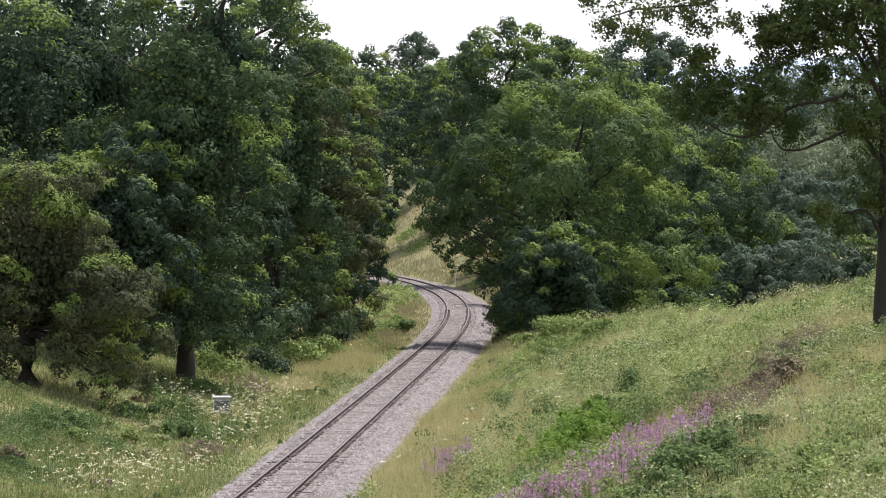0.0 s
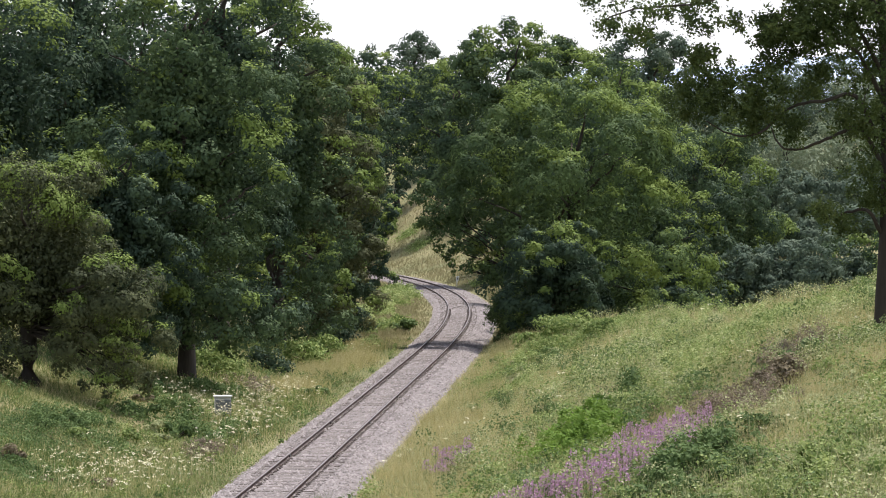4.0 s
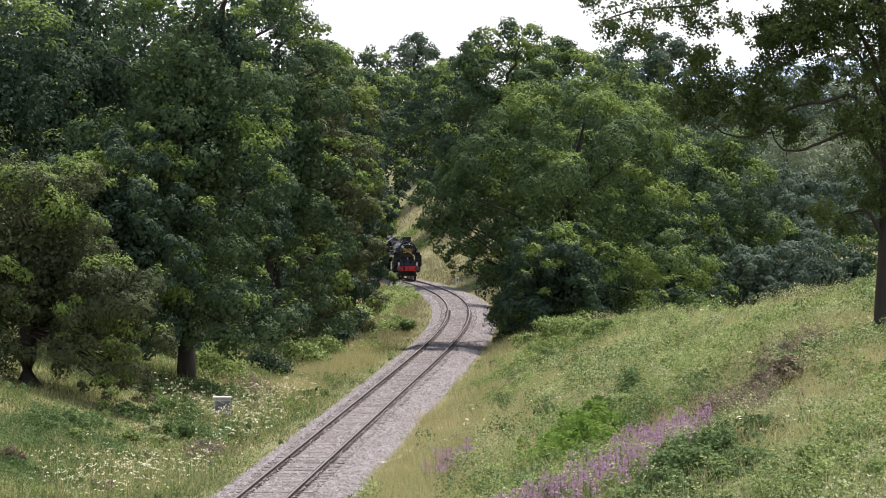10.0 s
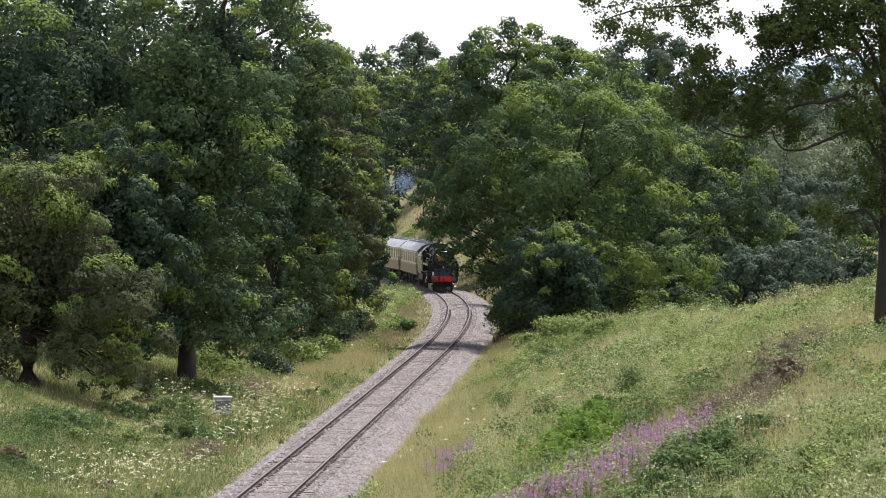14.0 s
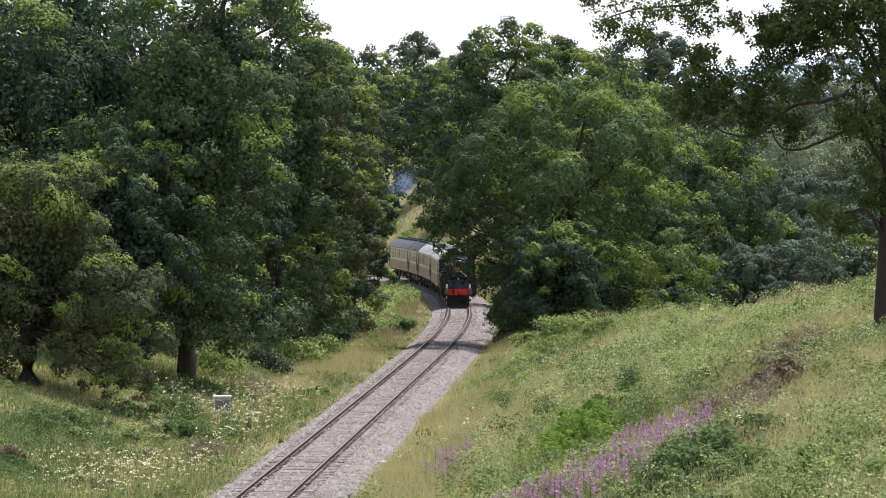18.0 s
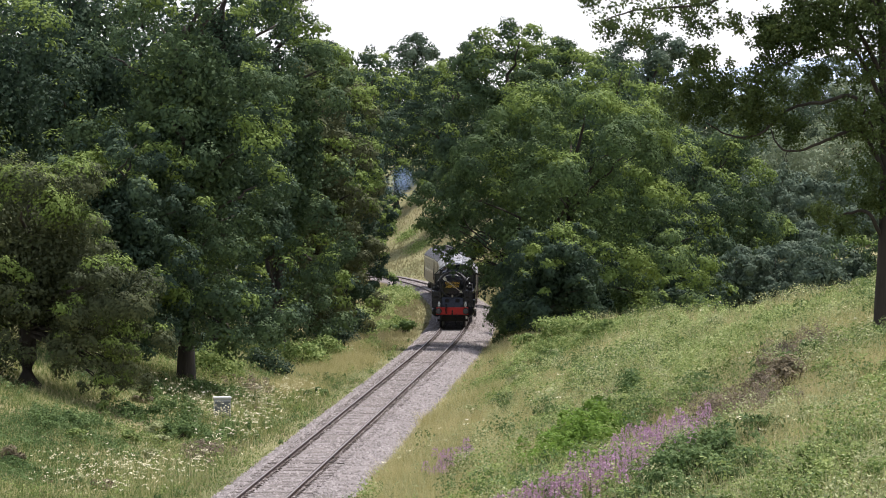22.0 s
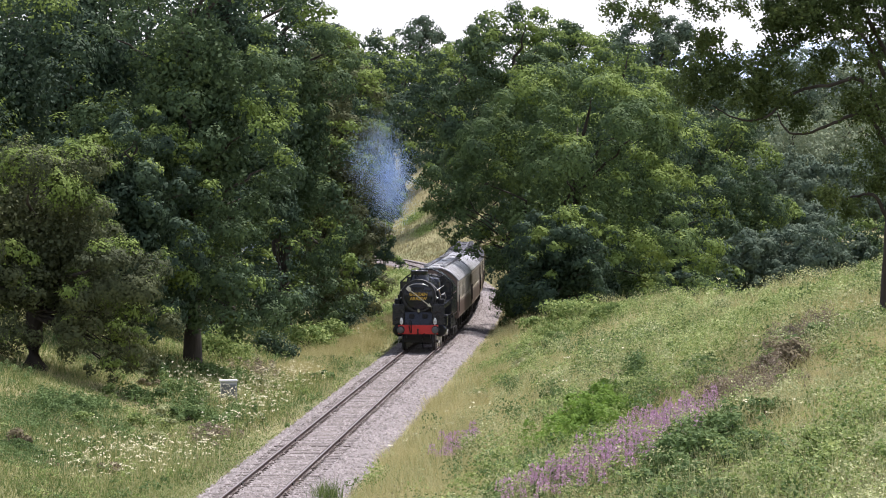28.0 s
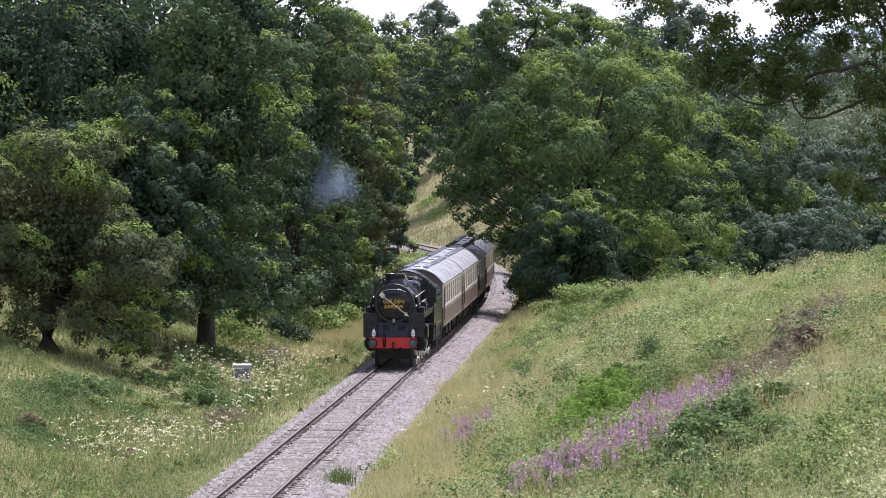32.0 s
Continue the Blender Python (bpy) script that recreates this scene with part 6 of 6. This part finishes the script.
        RODS.append((con, (0, -0.6, 0.8), 0.33, 0.8, 0 if e > 0 else math.pi / 2, 2.25))
        pipe("drain_pipe", [(e * 1.0, 3.0, 0.6), (e * 1.02, 3.5, 0.45), (e * 1.0, 4.05, 0.4)], 0.018, STEEL, ob)
        bm = bmesh.new()
        for z in (0.5, 0.8, 1.1):
            box(bm, e * 1.25 - 0.16, e * 1.25 + 0.1, -3.5, -3.2, z, z + 0.025)
        box(bm, e * 1.25 - 0.15, e * 1.25 - 0.13, -3.5, -3.2, 0.5, 1.6)
        part("cab_steps", bm, SOOT, ob)
    wheelset(ob, 3.45, 0.457, 0.755, 9)
    for y in (1.3, -0.6, -2.5):
        wheelset(ob, y, 0.8, 0.755, 14)
    # cab
    bm = bmesh.new()
    for e in (-1, 1):
        x0, x1 = sorted((e * 1.29, e * 1.33))
        box(bm, x0, x1, -4.6, -3.0, 1.5, 2.45)
        box(bm, x0, x1, -3.25, -3.0, 2.45, 3.25)
        box(bm, x0, x1, -4.6, -4.45, 2.45, 3.25)
        box(bm, x0, x1, -3.9, -3.8, 2.45, 3.25)
        box(bm, x0, x1, -4.6, -3.0, 3.12, 3.25)
    cab = part("cab_side", bm, BLACK, ob, "lined glossy black cab side")
    for e in (-1, 1):
        for z in (1.62, 2.36):
            bm = bmesh.new()
            box(bm, e * 1.332 - 0.003, e * 1.332 + 0.003, -4.5, -3.1, z, z + 0.025)
            part("lining", bm, LINING, cab)
    bm = bmesh.new()
    box(bm, -1.29, -0.8, -3.04, -3.0, 1.6, 2.72)
    box(bm, 0.8, 1.29, -3.04, -3.0, 1.6, 2.72)
    box(bm, -1.26, 1.26, -3.04, -3.0, 3.2, 3.25)
    box(bm, -0.98, 0.98, -3.04, -3.0, 3.25, 3.5)
    for e in (-1, 1):
        x0, x1 = sorted((e * 1.2, e * 1.29))
        box(bm, x0, x1, -3.04, -3.0, 2.72, 3.2)
        x0, x1 = sorted((e * 0.75, e * 0.86))
        box(bm, x0, x1, -3.04, -3.0, 2.72, 3.2)
    part("cab_front", bm, BLACK, ob)
    for e in (-1, 1):
        bm = bmesh.new()
        x0, x1 = sorted((e * 0.86, e * 1.2))
        box(bm, x0, x1, -3.03, -3.015, 2.72, 3.2)
        part("cab_window", bm, GLASS, ob)
    bm = bmesh.new()
    arc_shell(bm, 1.36, 3.2, 3.93, -4.75, -2.9, 0.05, 18, 2.0)
    part("cab_roof", bm, BLACK, ob, "glossy black curved cab roof", soft=False)
    bm = bmesh.new()
    box(bm, -1.28, 1.28, -4.6, -3.05, 1.42, 1.5)
    part("footplate", bm, UNDER, ob)
    return ob


def tender():
    ob = thing("tender", pose(0, 0, 0), "black coal tender coupled behind the engine", "tender")
    bm = bmesh.new()
    box(bm, -1.2, 1.2, -2.55, 2.5, 0.75, 1.3, 0.02)
    part("frame", bm, SOOT, ob)
    bm = bmesh.new()
    prof = [(-1.3, 1.3), (-1.3, 2.75), (-1.12, 3.1), (1.12, 3.1), (1.3, 2.75), (1.3, 1.3)]
    a = [bm.verts.new((x, 2.3, z)) for x, z in prof]
    b = [bm.verts.new((x, -2.5, z)) for x, z in prof]
    for k in range(6):
        bm.faces.new((a[k], a[(k + 1) % 6], b[(k + 1) % 6], b[k]))
    bm.faces.new(a[::-1])
    bm.faces.new(b)
    bmesh.ops.recalc_face_normals(bm, faces=bm.faces[:])
    tank = part("tank", bm, BLACK, ob, "lined black tender tank")
    for e in (-1, 1):
        for z in (1.45, 2.55):
            bm = bmesh.new()
            box(bm, e * 1.302 - 0.003, e * 1.302 + 0.003, -2.35, 2.15, z, z + 0.025)
            part("lining", bm, LINING, tank)
    rng = np.random.default_rng(9)
    bm = bmesh.new()
    for k in range(160):
        x, y = rng.uniform(-0.95, 0.95), rng.uniform(-1.2, 2.1)
        z = 3.02 + 0.3 * (1 - (x / 1.0) ** 2) + rng.uniform(0, 0.08)
        r = rng.uniform(0.07, 0.14)
        box(bm, -r, r, -r * 0.8, r * 0.8, -r * 0.7, r * 0.7, 0, pose(x, y, z, *rng.uniform(0, 180, 3)))
    part("coal", bm, SOOT, ob, "heap of black coal lumps")
    for y in (1.6, 0, -1.6):
        wheelset(ob, y, 0.53, 0.755)
        for e in (-1, 1):
            bm = bmesh.new()
            box(bm, e * 1.22 - 0.1, e * 1.22 + 0.06, y - 0.16, y + 0.16, 0.36, 0.74, 0.03)
            part("axle_box", bm, UNDER, ob)
    buffers(ob, -2.55, -1)
    return ob


def coach(length, roof, label, bays, doors=True, body=UMBER):
    """A long saloon coach: umber below the waist, cream above, on two bogies."""
    ob = thing("railway_coach", pose(0, 0, 0), label, "railway coach", "coaches of the train")
    h = length / 2
    bm = bmesh.new()
    box(bm, -1.2, 1.2, -h, h, 0.92, 1.12, 0.02)
    for e in (-1, 1):
        tube(bm, [((e * 1.0, -h * 0.5, 0.9), 0.035), ((e * 1.0, -h * 0.3, 0.52), 0.035), ((e * 1.0, h * 0.3, 0.52), 0.035), ((e * 1.0, h * 0.5, 0.9), 0.035)], 6)
    part("underframe", bm, UNDER, ob)
    for y in (-h * 0.18, h * 0.16):
        bm = bmesh.new()
        box(bm, -1.1, 1.1, y - 0.6, y + 0.6, 0.42, 0.9, 0.03)
        part("battery_box", bm, UNDER, ob)
    bm = bmesh.new()
    box(bm, -1.27, 1.27, -h + 0.05, h - 0.05, 1.1, 3.0)
    part("inner_shell", bm, UNDER, ob)
    for e in (-1, 1):
        x0, x1 = sorted((e * 1.285, e * 1.345))
        bm = bmesh.new()
        box(bm, x0, x1, -h, h, 1.06, 1.93, 0.012)
        low = part("lower_panel", bm, body, ob, "umber lower side panel")
        for z in (1.12, 1.86):
            bm = bmesh.new()
            box(bm, e * 1.346 - 0.003, e * 1.346 + 0.003, -h + 0.1, h - 0.1, z, z + 0.018)
            part("gilt_line", bm, CREAM, low)
        bm = bmesh.new()
        box(bm, x0, x1, -h, h, 1.934, 2.05, 0.006)
        part("waist_panel", bm, CREAM, ob, "cream waist panel")
        bm = bmesh.new()
        box(bm, x0, x1, -h, h, 2.92, 3.08, 0.006)
        part("cant_panel", bm, CREAM, ob, "umber and cream cant rail")
        w = (length - 1.0) / bays
        for k in range(bays + 1):
            y = -h + 0.5 + k * w
            bm = bmesh.new()
            hw = 0.5 if k in (0, bays) else w * 0.16
            box(bm, x0, x1, max(-h, y - hw), min(h, y + hw), 2.052, 2.918, 0.006)
            part("window_pillar", bm, CREAM, ob)
        for k in range(bays):
            y = -h + 0.5 + (k + 0.5) * w
            bm = bmesh.new()
            box(bm, e * 1.29 - 0.008, e * 1.29 + 0.008, y - w * 0.33 - 0.05, y + w * 0.33 + 0.05, 2.056, 2.914)
            g = part("window_pane", bm, GLASS, ob)
            bm = bmesh.new()
            box(bm, e * 1.31 - 0.015, e * 1.31 + 0.015, y - w * 0.3, y + w * 0.3, 2.62, 2.65)
            part("ventilator_bar", bm, CREAM, g)
        for y in (-h + 0.55, h - 0.55):
            bm = bmesh.new()
            box(bm, e * 1.35 - 0.012, e * 1.35 + 0.012, y - 0.32, y + 0.32, 1.1, 2.95, 0.008)
            d = part("door", bm, body, ob, "umber end door")
            bm = bmesh.new()
            box(bm, e * 1.364 - 0.004, e * 1.364 + 0.004, y - 0.2, y + 0.2, 2.2, 2.8, 0)
            part("door_window", bm, GLASS, d)
            pipe("door_handrail", [(e * 1.40, y + 0.36, 1.4), (e * 1.40, y + 0.36, 2.3)], 0.018, SOOT, d)
    for sg in (-1, 1):
        y0, y1 = sorted((sg * h, sg * (h - 0.06)))
        bm = bmesh.new()
        box(bm, -1.28, 1.28, y0, y1, 1.06, 3.1, 0.01)
        part("end_wall", bm, body, ob)
        y0, y1 = sorted((sg * h, sg * (h + 0.36)))
        bm = bmesh.new()
        for k in range(5):
            yy = sg * (h + 0.02 + 0.075 * k)
            box(bm, -0.55, 0.55, min(yy, yy + sg * 0.05), max(yy, yy + sg * 0.05), 1.1, 3.15, 0.015)
        part("gangway", bm, SOOT, ob, "black concertina gangway")
        buffers(ob, sg * h, sg)
    bm = bmesh.new()
    arc_shell(bm, 1.37, 3.08, 3.78, -h - 0.05, h + 0.05, 0.06, 16)
    rf = part("roof", bm, roof, ob, "curved steel roof", soft=False)
    bm = bmesh.new()
    arc_shell(bm, 1.30, 3.02, 3.70, -h + 0.02, -h + 0.08, 0.7, 16)
    part("end_dome", bm, body, rf)
    bm = bmesh.new()
    arc_shell(bm, 1.30, 3.02, 3.70, h - 0.08, h - 0.02, 0.7, 16)
    part("end_dome", bm, body, rf)
    for k in range(bays):
        y = -h + 0.5 + (k + 0.5) * (length - 1) / bays
        for x in (-0.45, 0.45):
            bm = bmesh.new()
            lathe(bm, [(3.68, 0.12), (3.78, 0.12), (3.82, 0.16), (3.87, 0.14), (3.88, 0.02)], "z", (x, y, 0), 10)
            part("roof_vent", bm, roof, rf)
        if k % 3 == 1:
            bm = bmesh.new()
            box(bm, -0.16, 0.16, y + 0.6, y + 1.1, 3.74, 3.83, 0.02)
            part("roof_hatch", bm, roof, rf)
        bm = bmesh.new()
        arc_shell(bm, 1.375, 3.085, 3.788, y - 0.02 - 0.5 * (length - 1) / bays, y + 0.02 - 0.5 * (length - 1) / bays, 0.05, 16)
        part("roof_strip", bm, roof, rf)
    for yb in (-h * 0.7, h * 0.7):
        bm = bmesh.new()
        for e in (-1, 1):
            box(bm, e * 1.02 - 0.05, e * 1.02 + 0.05, yb - 1.75, yb + 1.75, 0.5, 0.78, 0.02)
        box(bm, -1.0, 1.0, yb - 0.35, yb + 0.35, 0.5, 0.9, 0.03)
        bg = part("bogie", bm, UNDER, ob)
        for e in (-1, 1):
            for q in (-1.25, 1.25):
                bm = bmesh.new()
                box(bm, e * 1.06 - 0.1, e * 1.06 + 0.08, yb + q - 0.15, yb + q + 0.15, 0.34, 0.68, 0.03)
                part("axle_box", bm, UNDER, bg)
        for q in (-1.25, 1.25):
            wheelset(ob, yb + q, 0.457, 0.755)
    return ob


loco = locomotive()
TRAIN = [(loco, 0.0, 9.7), (tender(), 9.75, 5.2),
         (coach(18.3, ROOF_PALE, "umber and cream saloon coach with a pale grey roof", 9), 15.5, 18.3),
         (coach(18.3, ROOF_PALE, "umber and cream saloon coach with a glare-blotched pale roof", 8), 34.6, 18.3),
         (coach(10.2, ROOF_DARK, "short umber and cream brake coach with a dark roof", 4), 53.7, 10.2),
         (coach(18.3, ROOF_DARK, "umber and cream saloon coach with a dark grey roof", 10), 64.7, 18.3)]


# ---- smoke: loose drifting flecks ----
def smoke(n, sx, sy, sz, seed, label, mat=SMOKE):
    rng = np.random.default_rng(seed)
    ob = thing("smoke_cloud", pose(0, 0, 0), label, "smoke")
    c = rng.normal(size=(9, 3)) * 0.55
    p = c[rng.integers(0, 9, n)] + rng.normal(size=(n, 3)) * 0.42
    p = p * np.array([sx, sy, sz])
    a, b = rng.normal(size=(2, n, 3)) * 0.009
    array_part("wisp", np.stack([p, p + a, p + b], 1).reshape(-1, 3), np.arange(3 * n).reshape(-1, 3), mat, ob)
    return ob


CLOUDS = [
    (smoke(30000, 1.0, 1.0, 1.3, 1, "thin blue coal smoke hanging over the line"),
     [(0, -46, 520, 9), (8, -20, 452, 8), (11, -4.4, 415, 8.6), (14, -4.0, 412, 8.8), (18, -3.9, 410, 8.7), (22, -4.0, 410, 9.0), (26, -4.6, 410, 10), (29, -12, 410, 13), (32, -22, 410, 16)]),
    (smoke(140000, 1.15, 1.0, 1.9, 2, "billowing blue-grey smoke drifting from the engine"),
     [(0, -16, 262, 5), (24, -15, 262, 5.4), (26, -9.5, 256, 6.6), (27.2, -3.8, 230, 8.0), (27.6, -2.9, 217, 8.5), (28, -3.1, 212, 8.2), (28.5, -4.1, 209, 8.7), (29, -4.6, 207, 9.7), (29.5, -6.2, 211, 10.4), (30.5, -9.8, 213, 9.7), (31, -11, 214, 9.4), (32, -15, 217, 10.2)]),
    (smoke(52000, 0.7, 0.8, 1.15, 3, "small pale puff of smoke drifting aside", PUFF),
     [(0, -15, 255, 4), (26, -14, 253, 4.4), (28.5, -11.5, 245, 5.0), (29.5, -7.0, 230, 5.6), (30.0, -5.4, 218, 5.6), (30.4, -5.1, 206, 5.5), (31, -5.1, 205, 5.6), (31.5, -6.2, 207, 6.5), (32, -7.4, 214, 7.4)]),
]


def motions():
    for ob, back, ln in TRAIN:
        rows = []
        for k in range(65):
            t = k * 0.5
            s = line_s(t) + back
            a, b = line_at(s + ln * 0.2), line_at(s + ln * 0.8)
            yaw = math.atan2(a[0] - b[0], b[1] - a[1])
            rows.append((t, pose((a[0] + b[0]) / 2, (a[1] + b[1]) / 2, 0.002, 0, 0, 180 + math.degrees(yaw))))
        walk(ob, rows)
    ticks = [k / 15 for k in range(481)]
    run = [line_s(0) - line_s(t) for t in ticks]
    for axle, (x, y, z), r in TURNING:
        walk(axle, [(t, pose(x, y, z, -math.degrees(d / r))) for t, d in zip(ticks, run)])
    for rod, (x, y, z), crank, r, phase, reach in RODS:
        rows = []
        for t, d in zip(ticks, run):
            a = d / r + phase
            dy, dz = crank * math.sin(a), crank * math.cos(a)
            rows.append((t, pose(x, y + dy, z + dz, math.degrees(math.asin(-dz / reach)) if reach else 0)))
        walk(rod, rows)
    for cloud, places in CLOUDS:
        walk(cloud, [(t, pose(x, y, z)) for t, x, y, z in places])


build_track()
motions()
